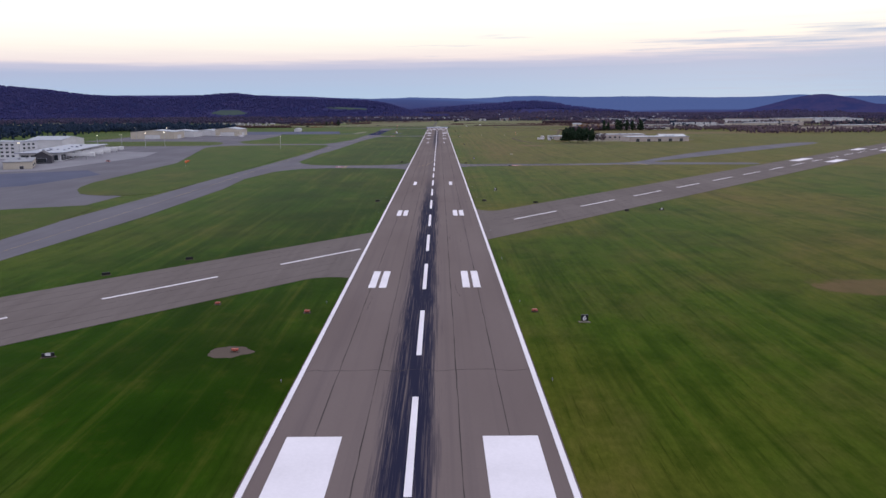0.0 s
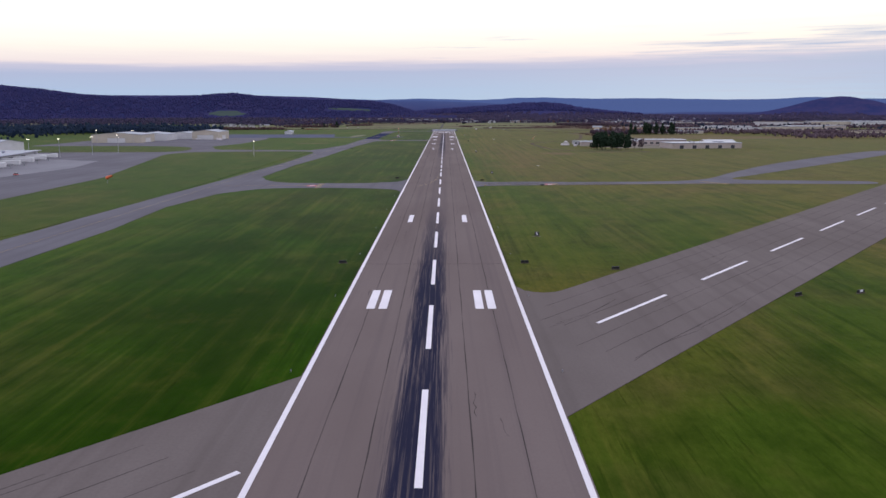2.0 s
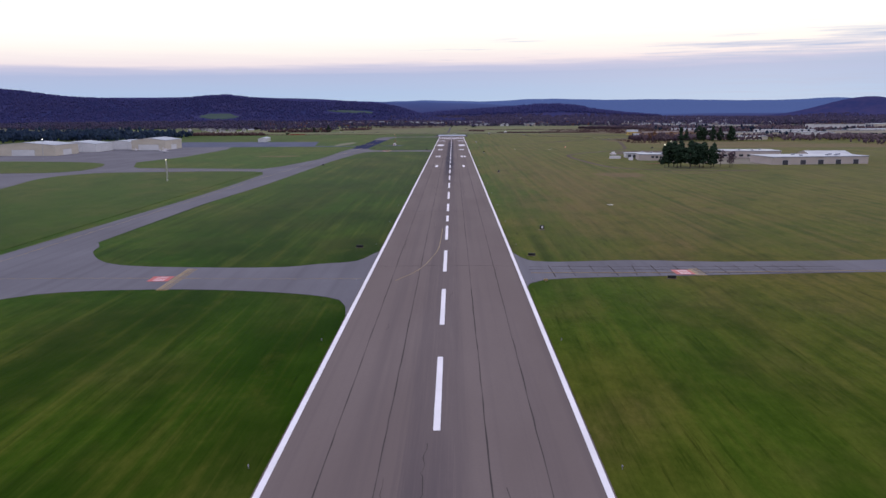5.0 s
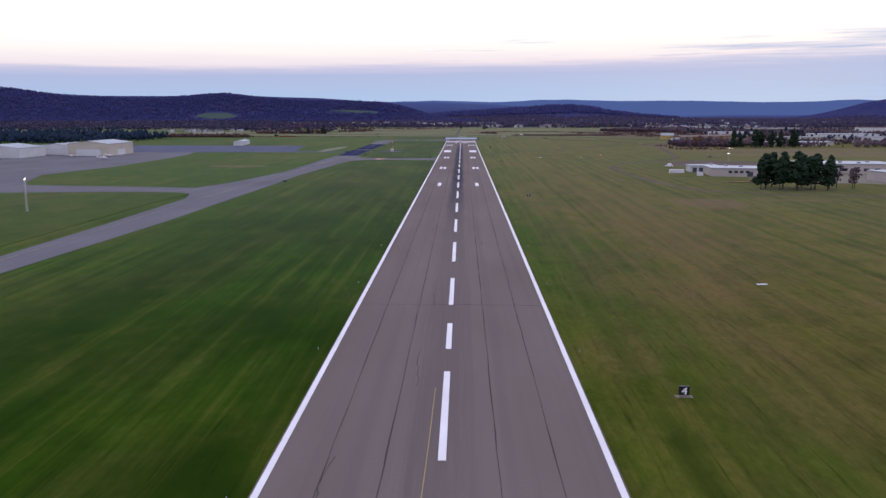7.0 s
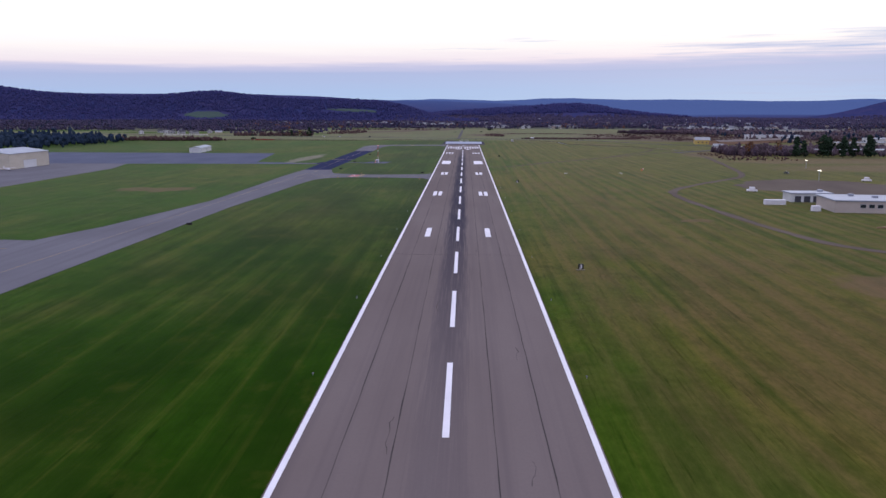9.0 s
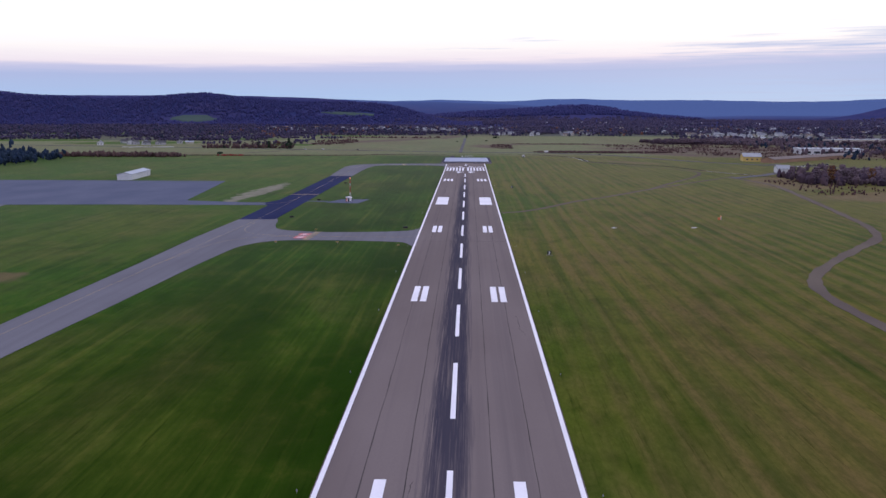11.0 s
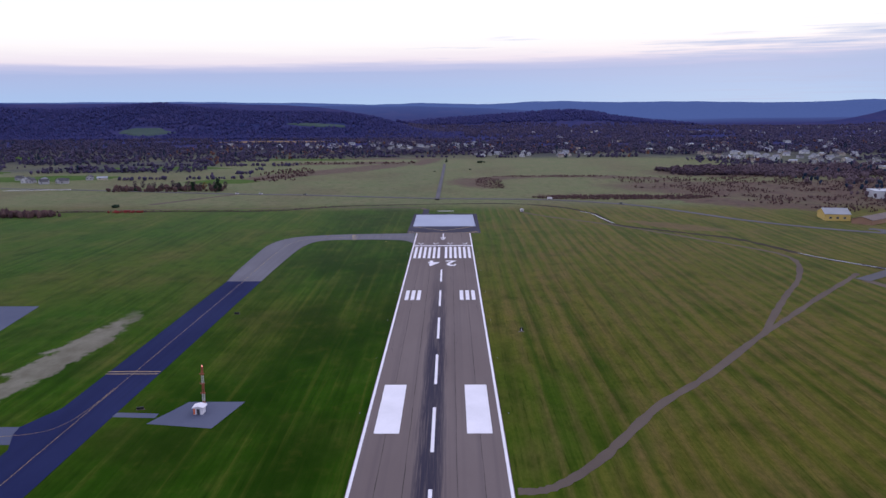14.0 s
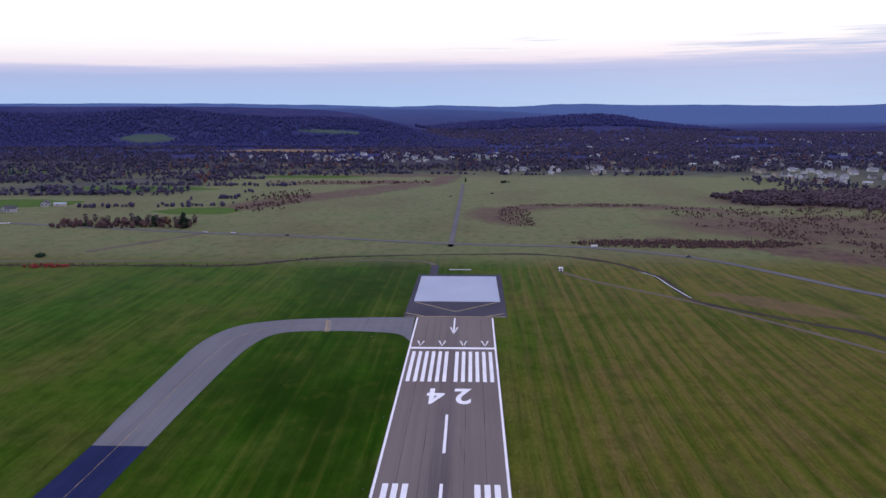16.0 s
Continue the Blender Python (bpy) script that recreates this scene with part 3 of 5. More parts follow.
cross = flat("crossing_runway", crossing([(-24, -700), (24, -700), (24, 1000), (-24, 1000)]), M_CROSS, -0.3, Z_TAXI + 0.02)
flat("fillet", rounded([(-22, 443), (-23, 452), (-34, 452), (-50, 436), (-46, 451), (-24, 481)], 3), M_CROSS, -0.3, Z_TAXI - 0.02)
flat("fillet", rounded([(22, 621), (25, 611), (33, 609), (46, 621), (60, 621), (26, 581)], 3), M_CROSS, -0.3, Z_TAXI - 0.02)
for k in range(-9, 16):
    y0 = (60.5 if k >= 0 else 47) + 61 * k
    if k != -1:
        flat("centreline_dash", crossing([(-0.5, y0), (0.5, y0), (0.5, y0 + 36.6), (-0.5, y0 + 36.6)]), M_WHITE, 0.05, Z_PAINT - 0.03, cross)
for sx in (-1, 1):
    for y0, ln, w in ((548, 46, 9), (780, 46, 9)):
        flat("aiming_mark", crossing([(sx * 11, y0), (sx * 20, y0), (sx * 20, y0 + ln), (sx * 11, y0 + ln)]), M_WHITE, 0.05, Z_PAINT - 0.03, cross)

# ---- the main runway ----
FT = 0.3048
THR = 2164.0  # far threshold
END = 2227.0
runway = flat("runway", [(-23.1, -300), (23.1, -300), (23.1, END), (-23.1, END)], M_RUNWAY, -0.3, Z_RUN)


def mark(name, x0, x1, y0, y1, mat=None):
    return flat(name, [(x0, y0), (x1, y0), (x1, y1), (x0, y1)], mat or M_WHITE, 0.05, Z_PAINT, runway)


for sx in (-1, 1):
    mark("edge_line", sx * 21.95, sx * 22.86, -300, END - 2)
    mark("aiming_mark", sx * 10.97, sx * 19.6, 1003 * FT - 19, 334.5)
    mark("aiming_mark", sx * 10.97, sx * 19.2, THR - 1170 * FT, THR - 1020 * FT)
    for ft, bars in ((1500, 2), (2000, 2), (2500, 1)):
        near_len = 66 if ft == 2000 else 75
        for k in range(bars):
            a = 10.97 + 3.05 * k
            mark("touchdown_bar", sx * a, sx * (a + 2.1), ft * FT - 19, (ft + near_len) * FT - 19)
            mark("touchdown_bar", sx * a, sx * (a + 2.1), THR - (ft + 75) * FT, THR - ft * FT)
    for k in range(3):
        a = 10.97 + 3.3 * k
        mark("touchdown_bar", sx * a, sx * (a + 2.0), THR - 575 * FT, THR - 500 * FT)
    for k in range(6):
        a = 1.75 + 3.38 * k
        mark("threshold_stripe", sx * a, sx * (a + 1.75), THR - 170 * FT, THR - 20 * FT)
mark("threshold_bar", -22, 22, THR - 1.5, THR + 1.5)


DASHES = [(315 + 60.6 * k, 351.6 + 60.6 * k) for k in range(-10, 12)] + [(1032, 1051), (1068, 1099), (1124, 1161), (1186, 1222)]
DASHES += [(1248 + 60.6 * k, 1284.6 + 60.6 * k) for k in range(14)]
for y0, y1 in DASHES:
    mark("centreline_dash", -0.55, 0.55, y0, y1)
for k in range(4):
    x = (k - 1.5) * 11.4
    line("threshold_chevron", [(x - 1.7, THR + 13), (x, THR + 4), (x + 1.7, THR + 13)], 0.9, M_WHITE, 0.05, Z_PAINT, runway, smooth=0)
line("arrow_shaft", [(0, THR + 30), (0, THR + 60)], 0.9, M_WHITE, 0.05, Z_PAINT, runway, smooth=0)
line("arrow_head", [(-1.9, THR + 40), (0, THR + 26), (1.9, THR + 40)], 0.9, M_WHITE, 0.05, Z_PAINT, runway, smooth=0)


def lettering(text, size, depth=0.02, wide=1.0):
    """The text as a bmesh in the xy plane, centred on x, its foot on y = 0, size high."""
    cu = bpy.data.curves.new("lettering", "FONT")
    cu.body, cu.align_x, cu.offset = text, "CENTER", 0.022
    ob = bpy.data.objects.new("lettering", cu)
    scene.collection.objects.link(ob)
    me = bpy.data.meshes.new_from_object(ob.evaluated_get(bpy.context.evaluated_depsgraph_get()))
    bpy.data.objects.remove(ob)
    bm = bmesh.new()
    bm.from_mesh(me)
    bpy.data.meshes.remove(me)
    top = max(v.co.y for v in bm.verts)
    mid = (max(v.co.x for v in bm.verts) + min(v.co.x for v in bm.verts)) / 2
    for v in bm.verts:
        v.co = ((v.co.x - mid) * size / top * wide, v.co.y * size / top, depth)
    return bm


for text, x in (("2", 6.2), ("4", -5.6)):
    bm = lettering(text, 18.3, Z_PAINT, 0.60)
    bm.transform(Matrix.Translation((x, THR - 61.5, 0)) @ Matrix.Rotation(math.pi, 4, "Z"))
    part("runway_number", bm, M_WHITE, runway)

# sealed lane joints and cross joints of the runway
for x in (-15.3, -7.6, 7.5, 15.2):
    pts, y = [], 150.0
    while y < END - 3:
        pts.append((x + random.uniform(-0.08, 0.08), y))
        y += random.uniform(4, 11)
    line("lane_joint", pts, 0.17, M_CRACK, 0.05, Z_RUN + 0.012, runway, wobble=0.6, smooth=0)
for y in (366, 648, 930, 1068, 1340, 1655):
    pts = [(x, y + random.uniform(-0.7, 0.7)) for x in range(-22, 23, 2)]
    line("cross_joint", pts, 0.14, M_CRACK, 0.05, Z_RUN + 0.016, runway, wobble=0.7, smooth=0)
for k in range(45):
    x, y = random.uniform(-20, 20), random.uniform(330, 2150)
    pts = [(x, y)]
    for i in range(random.randint(3, 9)):
        x, y = x + random.uniform(-0.5, 0.5), y + random.uniform(0.8, 3.5)
        pts.append((x, y))
    line("crack", pts, 0.10, M_CRACK, 0.05, Z_RUN + 0.008, runway, wobble=0.7, smooth=0)

# ---- blast pad past the runway's end ----
pad = flat("blast_pad", [(-31, END + 0.1), (31.5, END + 0.1), (32, 2352), (-30, 2352)], M_BLASTDARK, -0.3, Z_RUN)
flat("concrete_bed", [(-27.5, 2266), (28.5, 2266), (28, 2345), (-27.5, 2345)], M_BLASTLIGHT, 0.05, Z_RUN + 0.05, pad)
flat("blast_pad_path", [(-22, 2352.1), (-16, 2352.1), (-16, 2388), (-22, 2388)], M_BLASTDARK, -0.3, Z_RUN - 0.02)
for pts in ([(-26, 2264), (0, 2240), (26, 2264)], [(-30, 2236), (-19, 2229)], [(30, 2236), (19, 2229)], [(-30, END + 1), (31, END + 1)]):
    line("yellow_chevron", pts, 0.9, M_YELLOW, 0.05, Z_PAINT, pad, smooth=0)

# ---- taxiway paint ----
TAXI_LINES = (([(-155, 461), (-150, 681), (-146, 941), (-141, 1150), (-138, 1300), (-130, 1480), (-124, 1640), (-120, 1728)], 0.35),
              ([(-120, 1729), (-120.5, 1860), (-121, 2039)], 0.35), ([(-121, 2039), (-122, 2130), (-119, 2178), (-104, 2200), (-70, 2207), (-26, 2208)], 0.35),
              ([(-118, 1715), (-117, 1690), (-108, 1675), (-90, 1669), (-60, 1667), (-26, 1667)], 0.45), ([(-125, 1600), (-118, 1645), (-104, 1662), (-80, 1668)], 0.3),
              ([(-121, 1850), (-122, 1822), (-130, 1808), (-160, 1803)], 0.3), ([(-140, 911), (-100, 912), (-60, 911), (-24, 911)], 0.3), ([(26, 919), (90, 920), (200, 926)], 0.3),
              ([(-14, 908), (-8, 924), (-4.5, 944), (-2.4, 966), (-1.8, 1010)], 0.35), ([(-24, 1667), (-9, 1664), (-2.5, 1650), (-2, 1610)], 0.3), ([(-160, 1345), (-270, 1356)], 0.3))
for pts, w in TAXI_LINES:
    line("taxi_line", pts, w * 0.42, M_YELLOW, 0.02, Z_PAINT + (0.0 if pts[0][0] > -20 else -0.06))


def hold_line(cx, cy, turn, half):
    hold = thing("hold_line", cx, cy, turn, "yellow runway holding position lines painted across the taxiway", "taxiway marking")
    for x in (-1.2, -0.4):
        bm = bmesh.new()
        slab(bm, [(x - 0.2, -half), (x + 0.2, -half), (x + 0.2, half), (x - 0.2, half)], 0.02, Z_PAINT - 0.04)
        part("solid_line", bm, M_YELLOW, hold)
    y = -half
    while y < half:
        for x in (0.5, 1.3):
            bm = bmesh.new()
            slab(bm, [(x - 0.2, y), (x + 0.2, y), (x + 0.2, y + 0.9), (x - 0.2, y + 0.9)], 0.02, Z_PAINT - 0.04)
            part("dash", bm, M_YELLOW, hold)
        y += 1.9
    return hold


hold_line(-76.5, 1669, -3, 13.5)
hold_line(-78, 911, 2, 15)
hold_line(76, 920, 0, 5)
hold_line(184, 931, 30, 11)
hold_line(-73, 2206, 8, 13)
for cx, cy, turn in ((-81.5, 1664.5, 0), (-81, 1673.5, 0), (-83, 911, 2), (72, 920, 0)):
    signpaint = thing("surface_sign", cx, cy, turn, "red painted rectangle with white bars on the asphalt", "taxiway marking", "surface painted signs")
    bm = bmesh.new()
    slab(bm, [(-3, -3.4), (3, -3.4), (3, 3.4), (-3, 3.4)], 0.02, Z_PAINT - 0.05)
    part("red_field", bm, M_RED, signpaint)
    for k in range(4):
        bm = bmesh.new()
        slab(bm, [(-1.6, -2.5 + 1.5 * k), (1.6, -2.5 + 1.5 * k), (1.6, -2.1 + 1.5 * k), (-1.6, -2.1 + 1.5 * k)], 0.02, Z_PAINT - 0.03)
        part("white_bar", bm, M_WHITE, signpaint)
edge = thing("surface_line", -121, 1868, 0, "double yellow line painted across the dark taxiway", "taxiway marking")
for y in (-1.4, 1.4):
    bm = bmesh.new()
    slab(bm, [(-10.5, y - 0.35), (10.5, y - 0.35), (10.5, y + 0.35), (-10.5, y + 0.35)], 0.02, Z_PAINT - 0.05)
    part("solid_line", bm, M_YELLOW, edge)
# old cracked panels on the right-hand link
for k in range(13):
    x0 = 32 + 6.5 * k
    line("panel_joint", [(x0 + random.uniform(-1, 1), 913 + 0.08 * (x0 - 30)), (x0 + random.uniform(-1, 1), 931)], 0.28, M_CRACK, 0.02, Z_TAXI + 0.01, wobble=0.6, smooth=0)
for y in (919, 924, 928.5):
    line("panel_joint", [(26 + 5 * k, y + random.uniform(-0.6, 0.6)) for k in range(20)], 0.28, M_CRACK, 0.02, Z_TAXI + 0.014, wobble=0.6, smooth=0)
for o in (-18, -11.5, -5, 5.5, 12, 18.5):
    for a, b in ((-420, -42), (42, 520)):
        pts = crossing([(o + random.uniform(-0.12, 0.12), a + (b - a) * k / 40) for k in range(41)])
        line("lane_joint", [p for p in pts if abs(p[0]) > 25], 0.16, M_CRACK, 0.02, Z_TAXI + 0.026, cross, wobble=0.6, smooth=0)
for k in range(24):
    s, o = random.uniform(-90, 160), random.uniform(-20, 20)
    pts = crossing([(o, s), (o + random.uniform(-1, 1), s + 14), (o + random.uniform(-1.5, 1.5), s + 30)])
    if min(abs(p[0]) for p in pts) > 25:
        line("crack", pts, 0.12, M_CRACK, 0.02, Z_TAXI + 0.03, cross, wobble=0.6, smooth=3)


# ---- open ground: irregular patches of brush, fields and bare soil, laid on the terrain ----
M_BRUSH = leafy("brown_brush", (0.046, 0.026, 0.032), (0.100, 0.056, 0.050))
M_TAN = paved("stubble_field", (0.15, 0.095, 0.060), (0.18, 0.115, 0.072), lane=False)
M_MEADOW = paved("meadow", (0.040, 0.078, 0.012), (0.060, 0.092, 0.018), lane=False)
M_BANK = paved("wet_ditch_bank", (0.030, 0.024, 0.022), (0.050, 0.038, 0.032), lane=False)
M_HILLFIELD = paved("hill_pasture", (0.046, 0.066, 0.062), (0.060, 0.080, 0.072), lane=False)
M_WATER, _n, _l, _b = material("water", 0.12, 0.5)
_b.inputs["Base Color"].default_value = (0.10, 0.11, 0.13, 1)


def patch(name, cx, cy, rx, ry, turn, mat, lift=0.25, rough=0.35):
    bm = bmesh.new()
    c, s = math.cos(radians(turn)), math.sin(radians(turn))
    rings, seg = 5, 40
    mid = bm.verts.new((cx, cy, height(cx, cy) + lift))
    last = None
    for r in range(1, rings + 1):
        ring = []
        for k in range(seg):
            a = math.tau * k / seg
            w = r / rings * (1 + rough * noise.noise((cx / 50 + 1.7 * math.cos(a), cy / 50 + 1.7 * math.sin(a), 0)) + 0.3 * rough * noise.noise((cx / 9 + 6 * math.cos(a), cy / 9 + 6 * math.sin(a), 0)))
            x, y = rx * w * math.cos(a), ry * w * math.sin(a)
            X, Y = cx + c * x - s * y, cy + s * x + c * y
            ring.append(bm.verts.new((X, Y, height(X, Y) + (lift if r < rings else -0.4))))
        for k in range(seg):
            j = (k + 1) % seg
            bm.faces.new((mid, ring[k], ring[j]) if last is None else (last[k], ring[k], ring[j], last[j]))
        last = ring
    return tagged(part(name, bm, mat), kind="structure")


patch("worn_patch", -40, 379, 5.5, 5, 0, M_DIRT, 0.05, 0.3)
patch("stubble_field", -560, 4140, 195, 75, 0, M_TAN, 1.5)
patch("stubble_field", -330, 3560, 110, 26, 4, M_TAN, 0.6)
for x, y, rx, ry, turn in ((-640, 2790, 150, 60, 10), (-520, 3010, 130, 40, 0), (-300, 3240, 120, 30, 0), (-900, 2900, 180, 60, 5), (-980, 3350, 160, 50, 0), (-330, 2730, 60, 40, 0), (30, 3760, 70, 30, 0)):
    patch("meadow", x, y, rx, ry, turn, M_MEADOW, 0.3, 0.3)
patch("hill_field", -1110, 4480, 95, 40, 4, M_HILLFIELD, 3.0, 0.3)
patch("hill_field", -480, 4570, 130, 17, -8, M_HILLFIELD, 3.0, 0.3)
patch("river", 2050, 5650, 420, 26, 0, M_WATER, 2.5, 0.2)

# tracks, roads and the creek
track_z = 0.03
for pts, w in (([(24, 1768.5), (31, 1769), (39, 1775), (50, 1788), (62, 1806), (80, 1833), (106, 1863), (144, 1913), (176, 1952), (210, 1994), (245, 2035), (262, 2056)], 3.6), ([(150, 1920), (174, 1964), (195, 2001), (217, 2038), (238, 2086), (242, 2117), (230, 2149), (160, 2260), (100, 2330), (76, 2370)], 3.6),
               ([(256, 2040), (266, 1963), (251, 1860), (233, 1756), (223, 1709), (209, 1674), (184, 1642), (159, 1610), (136, 1575), (127, 1540), (128, 1480), (134, 1402), (146, 1359), (185, 1334), (250, 1326)], 5.0)):
    track_z += 0.012
    line("dirt_track", pts, w, M_DIRT, -0.2, track_z, wobble=0.25)
line("road", [(-900, 2700), (-514, 2617), (-405, 2590), (-269, 2553), (-178, 2537), (-90, 2512), (-8, 2491), (95, 2479), (143, 2462), (205, 2418), (248, 2352), (286, 2289), (360, 2220), (520, 2140)], 7.5, M_ROAD, -0.2, 0.3)
line("road", [(-5, 3100), (-5, 2967), (-9, 2514), (-9, 2496)], 5, M_ROAD, -0.2, 0.25)
line("road", [(255, 2036), (300, 2075), (345, 2140), (372, 2225), (365, 2240)], 9, M_ROAD, -0.2, 0.2)
line("field_track", [(-560, 2385), (-300, 2398), (-60, 2408), (-19, 2390)], 5, M_DIRT, -0.2, 0.06, wobble=0.25)
line("field_track", [(-330, 2440), (-280, 2520), (-262, 2550)], 8, M_DIRT, -0.2, 0.06, wobble=0.25)
line("creek", [(138, 2366), (147, 2349), (150, 2318), (155, 2280)], 1.0, M_WATER, -0.2, 0.14, wobble=0.4)
line("creek", [(256, 2128), (264, 2108), (274, 2091), (290, 2066)], 1.0, M_WATER, -0.2, 0.14, wobble=0.5)
line("creek_bank", [(90, 2432), (126, 2400), (142, 2366), (149, 2349), (152, 2313), (158, 2269), (206, 2220), (231, 2196), (246, 2161), (258, 2120), (274, 2091), (300, 2050)], 5, M_BANK, -0.2, 0.10, wobble=0.5)
line("ditch", [(-560, 2376), (-370, 2378), (-269, 2380), (-178, 2383), (-103, 2422), (42, 2440), (90, 2430)], 4.5, M_BANK, -0.2, 0.10, wobble=0.6)

# ---- foliage builders ----
M_PINE = leafy("pine_needles", (0.008, 0.016, 0.012), (0.024, 0.042, 0.022))
M_BARE = leafy("bare_twigs", (0.062, 0.042, 0.062), (0.125, 0.085, 0.095))
M_AUTUMN = leafy("autumn_leaves", (0.060, 0.022, 0.016), (0.165, 0.075, 0.022))
M_BARK = plain("bark", (0.055, 0.042, 0.036), 0.95, 0.3)
# distant woods: twig purple-brown plus haze blue put into the leaf colours
M_HAZEDWOOD = leafy("hazed_autumn_woods", (0.024, 0.024, 0.064), (0.080, 0.056, 0.088))
M_HAZEDHILL = leafy("hazed_hillside_woods", (0.026, 0.031, 0.112), (0.048, 0.040, 0.118))
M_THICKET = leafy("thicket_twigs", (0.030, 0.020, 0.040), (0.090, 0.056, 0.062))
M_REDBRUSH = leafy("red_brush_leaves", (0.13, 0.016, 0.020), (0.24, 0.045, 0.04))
# dark needles again, blue raised in the colour for haze
M_HAZEDPINE = leafy("hazed_conifers", (0.010, 0.019, 0.048), (0.022, 0.034, 0.054))
M_FARRED = leafy("far_autumn_colour", (0.095, 0.030, 0.036), (0.170, 0.085, 0.045))

ICO_V, ICO_F = [], []
_bm = bmesh.new()
bmesh.ops.create_icosphere(_bm, subdivisions=1, radius=1.0)
_bm.verts.ensure_lookup_table()
ICO_V = np.array([v.co[:] for v in _bm.verts])
ICO_F = np.array([[v.index for v in f.verts] for f in _bm.faces])
_bm.free()
RNG = np.random.default_rng(7)


def clump_mesh(name, places, mat):
    """Many uneven leaf clumps as one mesh; places: rows of x, y, z, radius, height in runway metres."""
    p = np.asarray(places, float)
    n, k = len(p), len(ICO_V)
    jit = 1 + RNG.uniform(-0.38, 0.38, (n, k, 1))
    a = RNG.uniform(0, math.tau, n)
    base = ICO_V[None] * jit
    x = base[..., 0] * np.cos(a)[:, None] - base[..., 1] * np.sin(a)[:, None]
    y = base[..., 0] * np.sin(a)[:, None] + base[..., 1] * np.cos(a)[:, None]
    v = np.stack([p[:, 0, None] + x * p[:, 3, None], p[:, 1, None] + y * p[:, 3, None], p[:, 2, None] + base[..., 2] * p[:, 4, None]], -1).reshape(-1, 3) * S
    f = (ICO_F[None] + (np.arange(n) * k)[:, None, None]).reshape(-1, 3)
    me = bpy.data.meshes.new(name)
    me.from_pydata(v.tolist(), [], f.tolist())
    me.materials.append(mat)
    return me


def trunk(bm, h, r, lean=0.0, sides=7):
    rings = []
    for i in range(5):
        t = i / 4
        rings.append([bm.verts.new((lean * t * t * h + r * (1 - 0.8 * t) * math.cos(math.tau * k / sides), r * (1 - 0.8 * t) * math.sin(math.tau * k / sides), h * t - (0.3 if i == 0 else 0))) for k in range(sides)])
    for a, b in zip(rings, rings[1:]):
        for k in range(sides):
            bm.faces.new((a[k], a[(k + 1) % sides], b[(k + 1) % sides], b[k]))


def limb(bm, a, b, r):
    a, b = Vector(a), Vector(b)
    q = (b - a).to_track_quat("Z", "Y")
    ends = [[bm.verts.new(p + q @ Vector((w * math.cos(math.tau * k / 4), w * math.sin(math.tau * k / 4), 0))) for k in range(4)] for p, w in ((a, r), (b, r * 0.3))]
    for k in range(4):
        bm.faces.new((ends[0][k], ends[0][(k + 1) % 4], ends[1][(k + 1) % 4], ends[1][k]))


def crown(name, places, mat, parent):
    ob = new(name, clump_mesh(name, places, mat))
    ob.parent = parent
    return ob


def pine(x, y, h, label, seed, bare_to=0.35, group=""):
    """A tall white pine: straight trunk, bare below, tiers of uneven needle clumps above."""
    rnd = random.Random(seed)
    wide = rnd.uniform(0.20, 0.28)
    tree = thing("pine_tree", x, y, rnd.uniform(0, 360), label, "tree", group, z=height(x, y))
    bm = bmesh.new()
    trunk(bm, h * 0.96, h * 0.018, rnd.uniform(-0.03, 0.03))
    rows = []
    for i in range(170):
        t = bare_to + (1 - bare_to) * rnd.random() ** 0.9
        reach = h * wide * min(1, (1.08 - t) * 2.2) * rnd.uniform(0.2, 1.0) * (1 + 0.45 * math.sin(9 * t + seed))
        a = rnd.uniform(0, math.tau)
        rows.append((reach * math.cos(a), reach * math.sin(a), h * t, h * rnd.uniform(0.040, 0.082), h * rnd.uniform(0.028, 0.056)))
        if i % 6 == 0:
            limb(bm, (0, 0, h * (t - 0.04)), rows[-1][:3], h * 0.005)
    part("trunk", bm, M_BARK, tree)
    crown("crown", rows, M_PINE, tree)
    return tree


def bare_tree(x, y, h, label, seed, mat=None, group="", name="bare_tree"):
    """A broadleaf tree in late autumn: forked limbs with sparse twig clumps."""
    rnd = random.Random(seed)
    tree = thing(name, x, y, rnd.uniform(0, 360), label, "tree", group, z=height(x, y))
    bm = bmesh.new()
    trunk(bm, h * 0.55, h * 0.022, rnd.uniform(-0.06, 0.06))
    rows = []
    for i in range(70):
        a, t = rnd.uniform(0, math.tau), rnd.uniform(0.3, 1.0)
        reach = h * 0.30 * math.sin(math.pi * min(1, (t - 0.2) * 1.05)) * rnd.uniform(0.3, 1.0)
        rows.append((reach * math.cos(a), reach * math.sin(a), h * t, h * rnd.uniform(0.03, 0.06), h * rnd.uniform(0.025, 0.05)))
        if i % 3 == 0:
            limb(bm, (0, 0, h * min(t, 0.55) * 0.8), rows[-1][:3], h * 0.006)
    part("trunk", bm, M_BARK, tree)
    crown("crown", rows, mat or M_BARE, tree)
    return tree


# ---- built things ----
M_WALLWHITE = plain("white_metal_cladding", (0.52, 0.50, 0.52), 0.6, 0.12)
M_WALLCREAM = plain("cream_wall", (0.44, 0.38, 0.32), 0.7, 0.12)
M_WALLPINK = plain("pinkish_wall", (0.40, 0.33, 0.31), 0.7, 0.12)
M_WALLYELLOW = plain("yellow_wall", (0.50, 0.34, 0.10), 0.7, 0.12)
M_WALLBROWN = plain("brown_wall", (0.26, 0.15, 0.10), 0.8, 0.15)
M_WALLDARK = plain("dark_wall", (0.045, 0.042, 0.055), 0.7, 0.2)
M_ROOFGREY = plain("grey_roof", (0.20, 0.20, 0.23), 0.7, 0.15)
